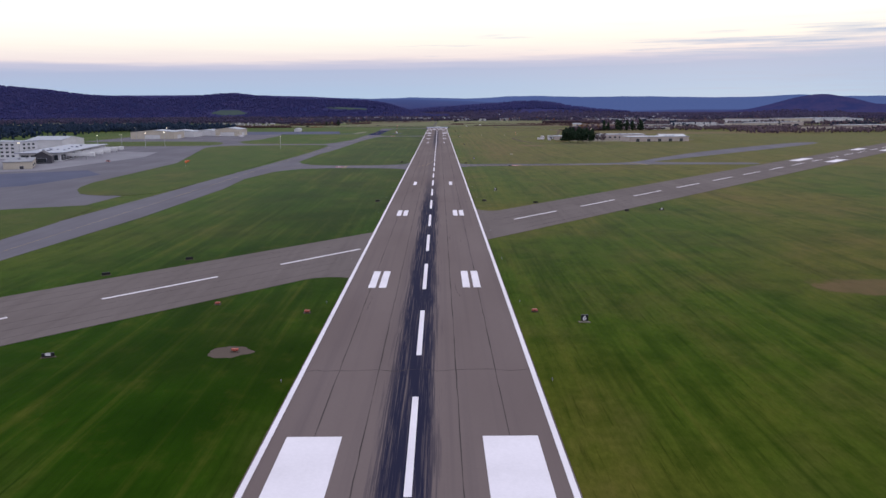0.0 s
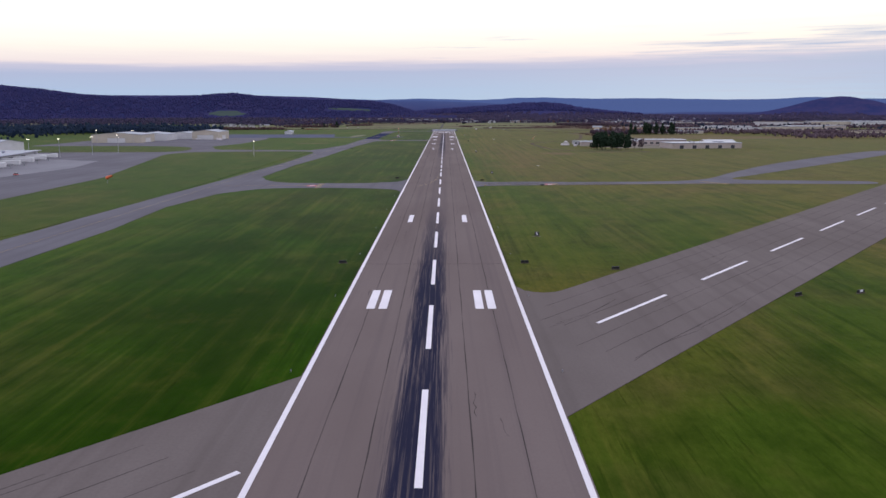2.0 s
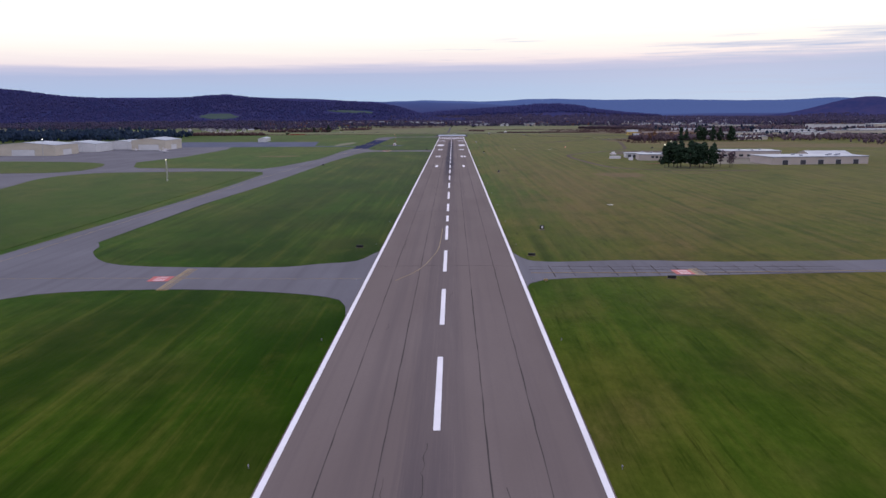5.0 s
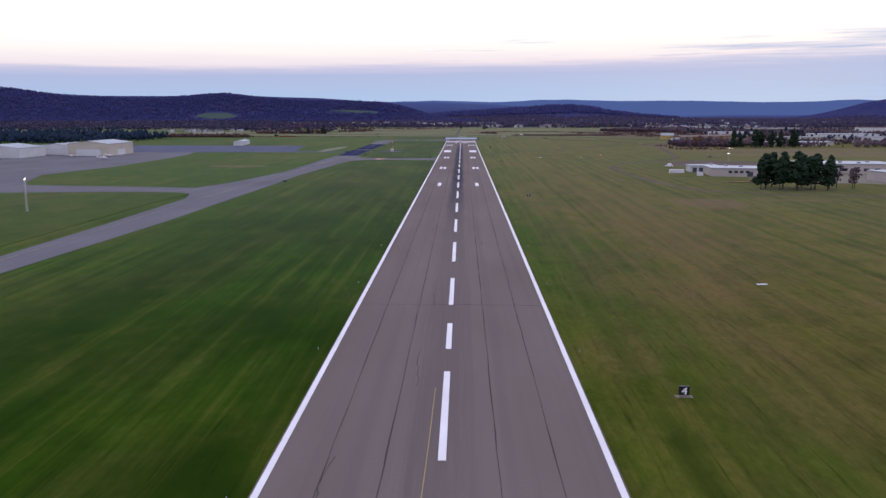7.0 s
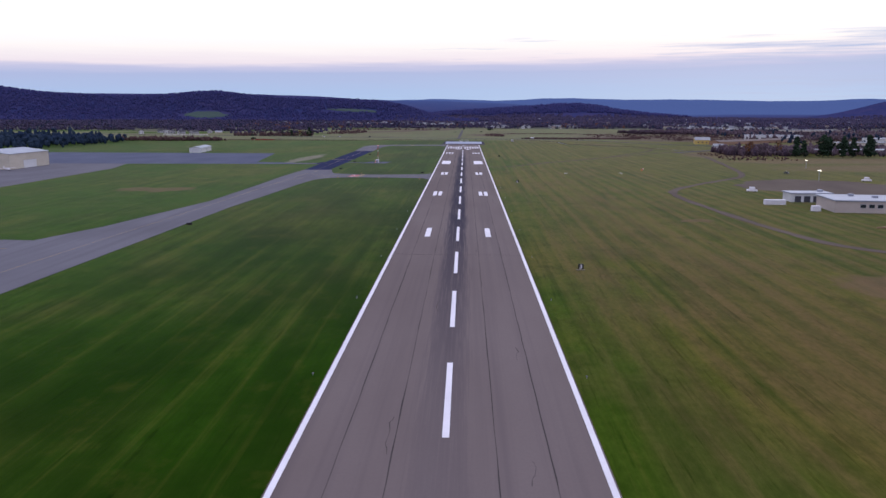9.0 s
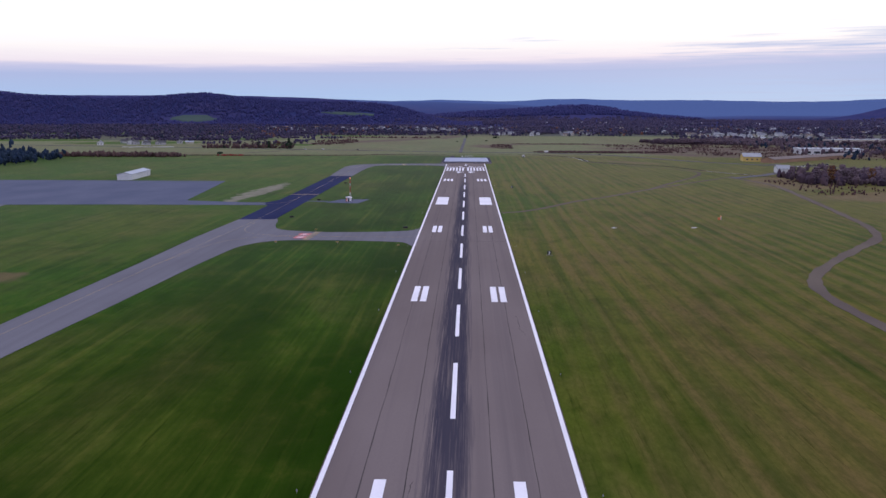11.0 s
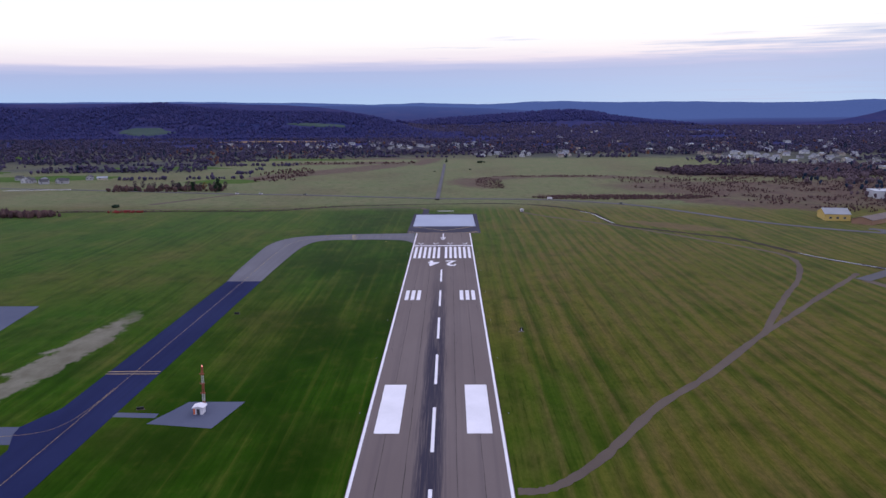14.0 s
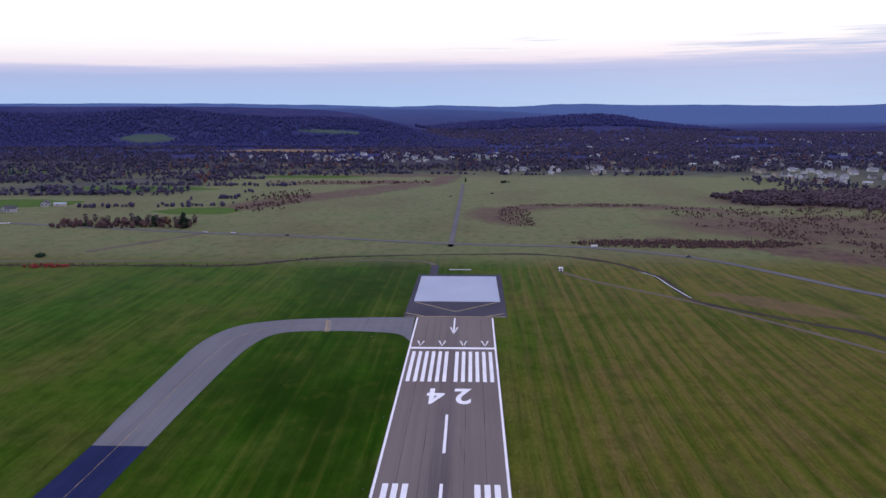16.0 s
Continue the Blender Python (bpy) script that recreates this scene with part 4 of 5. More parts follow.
M_ROOFLIGHT = plain("light_metal_roof", (0.27, 0.275, 0.33), 0.5, 0.15)
M_ROOFDARK = plain("dark_shingle_roof", (0.060, 0.055, 0.065), 0.85, 0.25)
M_ROOFBROWN = plain("brown_roof", (0.12, 0.085, 0.080), 0.85, 0.2)
M_GLASS = plain("dark_window_glass", (0.020, 0.024, 0.032), 0.12, 0.2, spec=0.5)
M_STEEL = plain("galvanised_steel", (0.34, 0.34, 0.36), 0.45, 0.15, metal=0.6)
M_BLACK = plain("black_sign_face", (0.012, 0.012, 0.014), 0.5, 0.2)
M_ORANGE = plain("orange_paint", (0.62, 0.14, 0.06), 0.6, 0.15)
M_MASTRED = plain("red_mast_paint", (0.30, 0.07, 0.05), 0.6, 0.2)
M_MASTWHITE = plain("pale_mast_paint", (0.40, 0.38, 0.36), 0.6, 0.2)
M_CARRED = plain("red_car_paint", (0.40, 0.03, 0.03), 0.3, 0.1, spec=0.5)
M_CARDARK = plain("dark_car_paint", (0.03, 0.03, 0.035), 0.3, 0.1, spec=0.5)
M_TYRE = plain("tyre_rubber", (0.02, 0.02, 0.02), 0.9, 0.1)
M_LAMP = glow("lit_lamp", (1.0, 0.86, 0.62), 6.0)
M_REDLAMP = glow("lit_red_lamp", (1.0, 0.10, 0.05), 2.0)


def box(bm, x0, x1, y0, y1, z0, z1, bevel=0.0):
    m = Matrix.Translation(((x0 + x1) / 2, (y0 + y1) / 2, (z0 + z1) / 2)) @ Matrix.Diagonal((abs(x1 - x0), abs(y1 - y0), abs(z1 - z0), 1))
    r = bmesh.ops.create_cube(bm, size=1.0, matrix=m)
    if bevel:
        es = list({e for v in r["verts"] for e in v.link_edges})
        bmesh.ops.bevel(bm, geom=es, offset=bevel, segments=1, affect="EDGES")


def tube(bm, x, y, z0, z1, r0, r1=None, sides=10):
    bmesh.ops.create_cone(bm, cap_ends=True, segments=sides, radius1=r0, radius2=r0 if r1 is None else r1, depth=z1 - z0, matrix=Matrix.Translation((x, y, (z0 + z1) / 2)))


def solid(name, mat, parent, *boxes, label="", bevel=0.0):
    bm = bmesh.new()
    for q in boxes:
        box(bm, *q, bevel=bevel)
    return part(name, bm, mat, parent, label)


def gable(bm, w, d, z0, rise, eave=0.5, thick=0.3):
    """A gable roof over a w x d plan, its ridge along y."""
    a, b = w / 2 + eave, d / 2 + eave
    prof = [(-a, z0 - rise * eave / (w / 2)), (0, z0 + rise), (a, z0 - rise * eave / (w / 2)), (a, z0 + thick - rise * eave / (w / 2)), (0, z0 + rise + thick), (-a, z0 + thick - rise * eave / (w / 2))]
    ends = [[bm.verts.new((x, y, z)) for x, z in prof] for y in (-b, b)]
    for k in range(6):
        bm.faces.new((ends[0][k], ends[0][(k + 1) % 6], ends[1][(k + 1) % 6], ends[1][k]))
    bm.faces.new(ends[0][:2] + ends[0][4:]), bm.faces.new(ends[0][1:5])
    bm.faces.new((ends[1][:2] + ends[1][4:])[::-1]), bm.faces.new(ends[1][1:5][::-1])
    bmesh.ops.recalc_face_normals(bm, faces=bm.faces)


def gable_walls(bm, w, d, h, rise):
    """Walls with gable ends, ridge along y."""
    prof = [(-w / 2, -0.3), (w / 2, -0.3), (w / 2, h), (0, h + rise), (-w / 2, h)]
    ends = [[bm.verts.new((x, y, z)) for x, z in prof] for y in (-d / 2, d / 2)]
    for k in range(5):
        bm.faces.new((ends[0][k], ends[0][(k + 1) % 5], ends[1][(k + 1) % 5], ends[1][k]))
    bm.faces.new(ends[0]), bm.faces.new(ends[1][::-1])
    bmesh.ops.recalc_face_normals(bm, faces=bm.faces)


def gabled(name, x, y, w, d, h, rise, turn, wall, roof, label, category, doors=(), windows=(), group="", leaf=None):
    """A gabled building. doors, windows: (side, offset, width, z0, z1); side is one of s, n, e, w."""
    b = thing(name, x, y, turn, label, category, group, z=height(x, y))
    bm = bmesh.new()
    gable_walls(bm, w, d, h, rise)
    part("wall", bm, wall, b)
    bm = bmesh.new()
    gable(bm, w, d, h, rise)
    part("roof", bm, roof, b)
    openings(b, w, d, doors, windows, leaf)
    return b


def openings(b, w, d, doors, windows, leaf=None):
    for kind, rows in (("door", doors), ("window", windows)):
        for side, o, wide, z0, z1 in rows:
            bm = bmesh.new()
            t = 0.14
            for off, grow in ((t, 0.0), (t * 0.6, 0.18)):
                q = (o - wide / 2 - grow, o + wide / 2 + grow)
                if side in "sn":
                    yy = -d / 2 if side == "s" else d / 2
                    cube = (*q, yy - off, yy + off, z0 - grow, z1 + grow)
                else:
                    xx = w / 2 if side == "e" else -w / 2
                    cube = (xx - off, xx + off, *q, z0 - grow, z1 + grow)
                if grow == 0.0:
                    pane = part(kind, [bm, box(bm, *cube)][0], M_GLASS if kind == "window" else leaf or M_WALLDARK, b)
                else:
                    bf = bmesh.new()
                    box(bf, *cube)
                    part("frame", bf, M_ROOFLIGHT, pane)


def block(name, x, y, w, d, h, turn, wall, roof, label, category, doors=(), windows=(), group="", over=0.6):
    """A flat-roofed building with a parapet slab."""
    b = thing(name, x, y, turn, label, category, group, z=height(x, y))
    solid("wall", wall, b, (-w / 2, w / 2, -d / 2, d / 2, -0.3, h))
    bm = bmesh.new()
    box(bm, -w / 2 - over, w / 2 + over, -d / 2 - over, d / 2 + over, h, h + 0.7, 0.15)
    for k in range(max(1, int(w * d / 500))):
        u, v = random.uniform(-0.35, 0.35) * w, random.uniform(-0.35, 0.35) * d
        box(bm, u - 1.2, u + 1.2, v - 1.2, v + 1.2, h + 0.7, h + 1.8, 0.1)
    part("roof", bm, roof, b)
    openings(b, w, d, doors, windows)
    return b


# runway distance signs: the thousands of feet that remain
def distance_sign(x, y, text):
    s = thing("distance_sign", x, y, 0, "black box sign with a white number beside the runway", "runway sign", "runway distance signs")
    solid("footing", M_GRAVEL, s, (-1.4, 1.4, -0.6, 0.6, -0.1, 0.08))
    for px in (-0.55, 0.55):
        bm = bmesh.new()
        tube(bm, px, 0, 0.1, 0.6, 0.06)
        part("post", bm, M_STEEL, s)
    face = solid("box", M_BLACK, s, (-0.85, 0.85, -0.25, 0.25, 0.35, 1.85), bevel=0.05)
    bm = lettering(text, 1.15, 0.0, 1.2)
    bm.transform(Matrix.Translation((0, -0.262, 0.52)) @ Matrix.Rotation(math.pi / 2, 4, "X"))
    part("number", bm, M_WHITE, face)
    return s


for n, y in zip("654321", (401, 704, 1007, 1316, 1620, 1926)):
    distance_sign(39, y, n)


def low_sign(x, y, turn, marked=False):
    s = thing("guidance_sign", x, y, turn, "low black taxiway guidance sign on a concrete pad in the grass", "taxiway sign", "taxiway guidance signs")
    solid("footing", M_DIRT, s, (-1.5, 1.5, -0.5, 0.5, -0.1, 0.06))
    b = solid("box", M_BLACK, s, (-1.2, 1.2, -0.18, 0.18, 0.15, 0.95), bevel=0.04)
    for px in (-0.9, 0.9):
        bm = bmesh.new()
        tube(bm, px, 0, 0.05, 0.3, 0.06)
        part("post", bm, M_STEEL, s)
    if marked:
        solid("white_bar", M_WHITE, b, (-0.5, 0.5, -0.22, -0.15, 0.35, 0.95))


for x, y, turn in ((-29.5, 650, 0), (29, 650, 0), (56, 640, 10), (97, 605, 30), (-81, 483, 30), (-99, 458, 30), (29, 948, 0), (-31, 965, 0), (-116, 1407, 0), (-31, 1698, 10), (-103, 1829, 20), (-102, 1738, 0), (66, 911, 0), (-104, 1960, 0)):
    low_sign(x, y, turn)
for x, y in ((-77, 376), (115, 608)):
    low_sign(x, y, 20, True)


def marker_box(x, y, label):
    s = thing("light_unit", x, y, 0, label, "approach light", "red glide path light units")
    solid("base", M_DIRT, s, (-0.9, 0.9, -0.6, 0.6, -0.1, 0.1))
    solid("housing", M_MASTRED, s, (-0.7, 0.7, -0.45, 0.45, 0.3, 0.75), bevel=0.1)
    for px in (-0.6, 0.6):
        bm = bmesh.new()
        tube(bm, px, 0, 0.05, 0.4, 0.06)
        part("leg", bm, M_STEEL, s)


for x, y in ((-54, 420), (-29, 411), (28.3, 411), (-39, 379)):
    marker_box(x, y, "dull red box light unit on short legs in the grass")


def edge_light(x, y):
    s = thing("edge_light", x, y, 0, "small runway edge light on a stake beside the pavement", "runway light", "runway edge lights")
    bm = bmesh.new()
    tube(bm, 0, 0, -0.05, 0.35, 0.06)
    part("stake", bm, M_STEEL, s)
    bm = bmesh.new()
    tube(bm, 0, 0, 0.35, 0.6, 0.16, 0.08)
    part("lamp", bm, M_CONCRETE, s)
    return s


light = edge_light(-25.5, 360)
for k in range(31):
    for sx in (-1, 1):
        if k or sx > 0:
            copy_thing(light, pose(S * sx * 25.5, S * (360 + 61 * k), 0))
for x, y in ((-30, 1641), (29, 907), (-78, 1688), (-90, 1648), (-60, 1648), (-45, 2183), (-96, 2215)):
    s = thing("reflector", x, y, 0, "yellow reflective taxiway edge marker in the grass", "taxiway marker", "taxiway reflectors")
    solid("plate", M_YELLOW, s, (-0.6, 0.6, -0.12, 0.12, 0.25, 0.8), bevel=0.03)
    solid("stake", M_STEEL, s, (-0.06, 0.06, -0.06, 0.06, -0.1, 0.3))
for x, y in ((83, 1704), (127, 1707), (84, 1094)):
    s = thing("ground_panel", x, y, 8, "flat white panel lying in the grass", "panel")
    solid("plate", M_WHITE, s, (-1.5, 1.5, -0.4, 0.4, -0.05, 0.12), bevel=0.04)


def lattice_mast(name, x, y, h, label, bands, top, shelter=False):
    s = thing(name, x, y, 0, label, "mast")
    for i in range(bands):
        z0, z1 = h * i / bands, h * (i + 1) / bands
        bm = bmesh.new()
        w = 0.34 - 0.12 * i / bands
        for ax, ay in ((-w, -w), (w, -w), (w, w), (-w, w)):
            box(bm, ax - 0.06, ax + 0.06, ay - 0.06, ay + 0.06, z0, z1)
        for k in range(3):
            za, zb = z0 + (z1 - z0) * k / 3, z0 + (z1 - z0) * (k + 1) / 3
            for a, b in (((-w, -w), (w, -w)), ((w, -w), (w, w)), ((w, w), (-w, w)), ((-w, w), (-w, -w))):
                limb(bm, (*a, za), (*b, zb), 0.05)
        part("mast_section", bm, M_MASTRED if top == "red" and i % 2 == 0 else M_MASTWHITE, s)
    bm = bmesh.new()
    tube(bm, 0, 0, h, h + 0.6, 0.2, 0.12)
    part("lamp", bm, M_REDLAMP if top == "red" else M_LAMP, s)
    return s


flat("mast_pad", [(-96, 1816), (-73, 1812), (-68, 1836), (-88, 1836)], M_BLUE, -0.2, 0.06)
flat("mast_path", [(-110, 1822), (-95, 1821), (-95, 1825), (-110, 1826)], M_BLUE, -0.2, 0.05)
mast = lattice_mast("antenna_mast", -80.5, 1829, 15.5, "slender red and white lattice antenna mast with a red lamp", 5, "red")
for z in (6, 9.5, 13):
    solid("antenna", M_MASTRED, mast, (-0.9, 0.9, -0.55, -0.4, z, z + 0.35))
hut = gabled("equipment_hut", -81, 1825.5, 3.2, 3.0, 2.5, 0.4, 0, M_WHITE, M_WHITE, "small white equipment hut with orange stripes beside the mast", "hut", doors=(("s", 0, 0.9, 0.1, 2.0),))
solid("stripe", M_ORANGE, hut, (-1.65, -1.1, -1.6, 1.6, 0.2, 2.2))
patch("mast_ground", -200, 1243, 20, 9, 0, M_DIRT, 0.05, 0.3)
lattice_mast("beacon_mast", -200, 1243, 15, "pale lattice beacon mast with a lit lamp on the grass", 4, "white")
for x, y, h in ((152, 1741, 1.8),):
    s = thing("obstruction_light", x, y, 0, "short red and white pole with a red lamp", "light pole")
    bm = bmesh.new()
    tube(bm, 0, 0, -0.2, h, 0.15)
    part("pole", bm, M_WHITE, s)
    bm = bmesh.new()
    tube(bm, 0, 0, h, h + 0.4, 0.2, 0.12)
    part("lamp", bm, M_REDLAMP, s)
    solid("box", M_ORANGE, s, (-1.6, -0.4, -0.5, 0.5, -0.1, 1.2), bevel=0.1)
s = thing("windsock", -222, 926, 0, "orange windsock on a steel pole in the grass", "windsock")
bm = bmesh.new()
tube(bm, 0, 0, -0.2, 5.5, 0.14)
part("pole", bm, M_STEEL, s)
bm = bmesh.new()
bmesh.ops.create_cone(bm, cap_ends=False, segments=12, radius1=1.1, radius2=0.6, depth=4.2, matrix=Matrix.Translation((1.6, 0, 4.6)) @ Matrix.Rotation(radians(70), 4, "Y"))
part("sock", bm, M_ORANGE, s)
s = thing("localizer_array", 1, 2366, 0, "row of low white antenna frames behind the runway end", "antenna")
solid("beam", M_WHITE, s, (-8, 8, -0.15, 0.15, 1.0, 1.3))
for k in range(9):
    solid("antenna", M_WHITE, s, (-8 + 2 * k - 0.12, -8 + 2 * k + 0.12, -1.2, 1.2, 1.3, 1.6), (-8 + 2 * k - 0.1, -8 + 2 * k + 0.1, -0.1, 0.1, -0.2, 1.0))
gabled("equipment_hut", 79, 2368, 2.8, 2.6, 2.3, 0.5, 0, M_WHITE, M_WHITE, "small white equipment hut on a gravel pad", "hut", doors=(("s", 0, 0.9, 0.1, 2.0),))
s = thing("field_sign", 120, 2470, 0, "white board on two posts beside the road", "sign")
solid("board", M_WHITE, s, (-3, 3, -0.1, 0.1, 1.8, 3.6))
for px in (-2.2, 2.2):
    solid("post", M_STEEL, s, (px - 0.12, px + 0.12, 0.1, 0.3, -0.3, 2.4))


def car(x, y, turn, paint, label, long=4.6, tall=1.5, name="car"):
    c = thing(name, x, y, turn, label, "vehicle", z=max(0.3, 0))
    bm = bmesh.new()
    box(bm, -0.95, 0.95, -long / 2, long / 2, 0.35, 0.35 + tall * 0.42, 0.15)
    part("body", bm, paint, c)
    bm = bmesh.new()
    box(bm, -0.85, 0.85, -long * 0.28, long * 0.25, 0.35 + tall * 0.4, 0.3 + tall, 0.22)
    part("cabin", bm, M_GLASS if tall < 1.8 else paint, c)
    for sx in (-1, 1):
        for sy in (-1, 1):
            bm = bmesh.new()
            bmesh.ops.create_cone(bm, cap_ends=True, segments=12, radius1=0.36, radius2=0.36, depth=0.24, matrix=Matrix.Translation((sx * 0.86, sy * long * 0.31, 0.36)) @ Matrix.Rotation(math.pi / 2, 4, "Y"))
            part("wheel", bm, M_TYRE, c)
    for sx in (-0.6, 0.6):
        solid("headlight", M_ROOFLIGHT, c, (sx - 0.2, sx + 0.2, -long / 2 - 0.03, -long / 2 + 0.05, 0.6, 0.78))
    return c


for x, y, paint, what in ((-261, 2551.5, M_WHITE, "white"), (-231, 2548, M_WHITE, "white"), (-173, 2535, M_CARDARK, "dark"), (193, 2428, M_CARDARK, "dark")):
    car(x, y, 75 if x < 0 else 40, paint, what + " car on the country road beyond the runway")
car(-318, 991, 60, M_CARRED, "red car parked on the apron by the terminal")
car(258, 1708, 20, M_CARDARK, "dark car parked on the gravel yard")
for x, y in ((179, 1562), (287, 1640)):
    car(x, y, 70, M_WHITE, "white van parked on the gravel yard", 6.4, 2.8, "van")

# ---- terminal and hangars ----
def rows_of(side, n, pitch, wide, z0, z1):
    return [(side, (k - (n - 1) / 2) * pitch, wide, z0, z1) for k in range(n)]


wins = []
for z in (2.2, 6.2, 10.2, 14.0):
    wins += rows_of("s", 5, 6.5, 3.2, z, z + 1.7) + rows_of("e", 3, 7, 3.2, z, z + 1.7)
block("office_block", -448, 1059, 44, 26, 17.5, -12, M_WALLWHITE, M_ROOFLIGHT, "white four storey block with rows of dark windows", "building", windows=wins)
block("low_building", -372, 931, 22, 66, 6.0, 24, M_WALLCREAM, M_ROOFGREY, "low cream building with a grey flat roof on the apron", "building", doors=(("e", -20, 4, 0, 3.4), ("s", 3, 3, 0, 2.6)), windows=rows_of("e", 7, 6, 3, 1.2, 3.2))
gabled("gable_hall", -376, 981, 17, 22, 6.5, 5, 20, M_WALLDARK, M_ROOFDARK, "dark gabled hall beside the terminal", "building", windows=(("s", 0, 8, 1, 5),))
block("terminal", -408, 1099, 38, 190, 8.0, 10, M_WALLWHITE, M_ROOFLIGHT, "long white terminal with a flat light roof and dark glazed front", "terminal", windows=rows_of("e", 20, 9.2, 8.0, 0.6, 6.0) + rows_of("s", 4, 9, 7, 1, 6), over=3.0)
for k in range(5):
    b = thing("boarding_bridge", -366 - 5.6 * k, 1031 + 33 * k, 10, "white boarding bridge on steel legs in front of the terminal", "boarding bridge", "boarding bridges")
    solid("tunnel", M_WALLWHITE, b, (-11, 12, -1.8, 1.8, 3.6, 6.6), bevel=0.2)
    solid("cab", M_WALLWHITE, b, (12, 17, -2.8, 2.8, 3.2, 7.0), bevel=0.4)
    for px in (-4, 9):
        solid("leg", M_STEEL, b, (px - 0.4, px + 0.4, -0.4, 0.4, -0.1, 3.7))
gabled("hangar", -515, 1299, 72, 46, 11, 4, 92, M_WALLWHITE, M_ROOFLIGHT, "large white hangar behind the terminal", "hangar", doors=(("e", 0, 22, 0, 8),))
HANGARS = ((-486, 1610, 74, 56, 12, 3, M_WALLCREAM), (-470, 1690, 60, 50, 10, 3, M_WALLWHITE), (-442, 1765, 56, 60, 9, 2.5, M_WALLWHITE), (-392, 1742, 44, 62, 12.5, 3, M_WALLCREAM))
for x, y, w, d, h, rise, wall in HANGARS:
    gabled("hangar", x, y, w, d, h, rise, 0, wall, M_ROOFLIGHT, "wide pale metal hangar with a shallow gable roof on the apron", "hangar", doors=(("e", 0, 20, 0, 6.5), ("s", 0, 26, 0, 0.4 * h + 2)), group="hangars", leaf=M_WALLWHITE)
gabled("shed", -312, 2010, 13, 58, 5.2, 1.6, 6, M_WALLWHITE, M_ROOFLIGHT, "long low white shed standing on the blue pad", "shed", doors=rows_of("e", 6, 9, 6, 0, 3.6) + [("s", 0, 5, 0, 3.6)], leaf=M_WALLWHITE)


def small_plane(x, y, turn):
    p = thing("small_plane", x, y, turn, "small white aeroplane parked by the hangars", "aeroplane", "parked aeroplanes")
    bm = bmesh.new()
    secs = [(-4.6, 0.15, 1.5), (-3.8, 0.6, 1.4), (-1.5, 0.85, 1.5), (0.6, 0.8, 1.6), (4.2, 0.22, 1.9), (5.0, 0.1, 2.0)]
    rings = [[bm.verts.new((r * math.cos(math.tau * k / 10), yy, zz + r * 0.95 * math.sin(math.tau * k / 10))) for k in range(10)] for yy, r, zz in secs]
    for a, b in zip(rings, rings[1:]):
        for k in range(10):
            bm.faces.new((a[k], a[(k + 1) % 10], b[(k + 1) % 10], b[k]))
    part("fuselage", bm, M_WHITE, p)
    solid("wing", M_WHITE, p, (-6.5, 6.5, -1.6, 0.2, 2.2, 2.45), bevel=0.1)
    solid("tailplane", M_WHITE, p, (-2.1, 2.1, 4.0, 5.0, 1.9, 2.05), bevel=0.05)
    solid("fin", M_WHITE, p, (-0.08, 0.08, 3.9, 5.2, 1.9, 3.6), bevel=0.03)
    for px, py in ((-1.2, -0.6), (1.2, -0.6), (0, -3.6)):
        solid("wheel", M_TYRE, p, (px - 0.12, px + 0.12, py - 0.3, py + 0.3, 0.0, 0.6), bevel=0.1)
        solid("strut", M_STEEL, p, (px - 0.06, px + 0.06, py - 0.06, py + 0.06, 0.5, 1.3))
    return p


for x, y, turn in ((-366, 1700, 60), (-352, 1655, 100), (-400, 1690, 30)):
    small_plane(x, y, turn)


def light_mast(x, y, h=19):
    s = thing("apron_light", x, y, 0, "tall steel apron light mast with lit lamps", "light mast", "apron light masts")
    bm = bmesh.new()
    tube(bm, 0, 0, -0.2, h, 0.35, 0.18)
    part("pole", bm, M_STEEL, s)
    solid("bracket", M_STEEL, s, (-1.4, 1.4, -0.15, 0.15, h - 0.2, h + 0.1))
    for px in (-0.8, 0.8):
        solid("lamp", M_LAMP, s, (px - 0.28, px + 0.28, -0.5, -0.2, h + 0.1, h + 0.5), bevel=0.08)
    return s


for x, y in ((-418, 1203), (-392, 1213), (-384, 1271), (-372, 1311), (-398, 981), (-380, 911), (-505, 1560), (-452, 1560)):
    light_mast(x, y)

# ---- yard and works buildings on the right ----
patch("gravel_yard", 235, 1600, 60, 75, -20, M_DIRT, 0.06, 0.3)
patch("gravel_yard", 300, 1450, 110, 60, 5, M_GRAVEL, 0.06, 0.3)
block("works_office", 193, 1516, 22, 12, 4.4, 0, M_WALLWHITE, M_ROOFLIGHT, "white works building with dark garage bays", "building", doors=rows_of("s", 4, 5, 3.2, 0, 3.2))
block("works_hall", 205, 1476, 38, 28, 5.6, -6, M_WALLPINK, M_ROOFLIGHT, "pinkish works hall with a light flat roof", "building", doors=(("s", 8, 4, 0, 3.6),), windows=rows_of("s", 4, 4, 2.4, 2.6, 4.2))
block("works_hall", 246, 1480, 36, 34, 6.4, -6, M_WALLPINK, M_ROOFLIGHT, "pinkish works hall with a light flat roof", "building", windows=rows_of("s", 5, 6, 3.6, 2, 4))
block("warehouse", 330, 1421, 92, 40, 6.5, 8, M_WALLPINK, M_ROOFLIGHT, "long low warehouse with a pale roof", "building", doors=rows_of("s", 5, 17, 5, 0, 4))
gabled("salt_shed", 372, 1481, 46, 40, 3.5, 4.5, 90, M_WALLPINK, M_ROOFLIGHT, "pinkish shed with a broad pale roof", "shed", doors=(("w", 0, 8, 0, 4),))
block("warehouse", 300, 1511, 70, 34, 7.0, -4, M_WALLPINK, M_ROOFLIGHT, "long low warehouse with a pale roof", "building", windows=rows_of("s", 8, 8, 4, 2, 4))
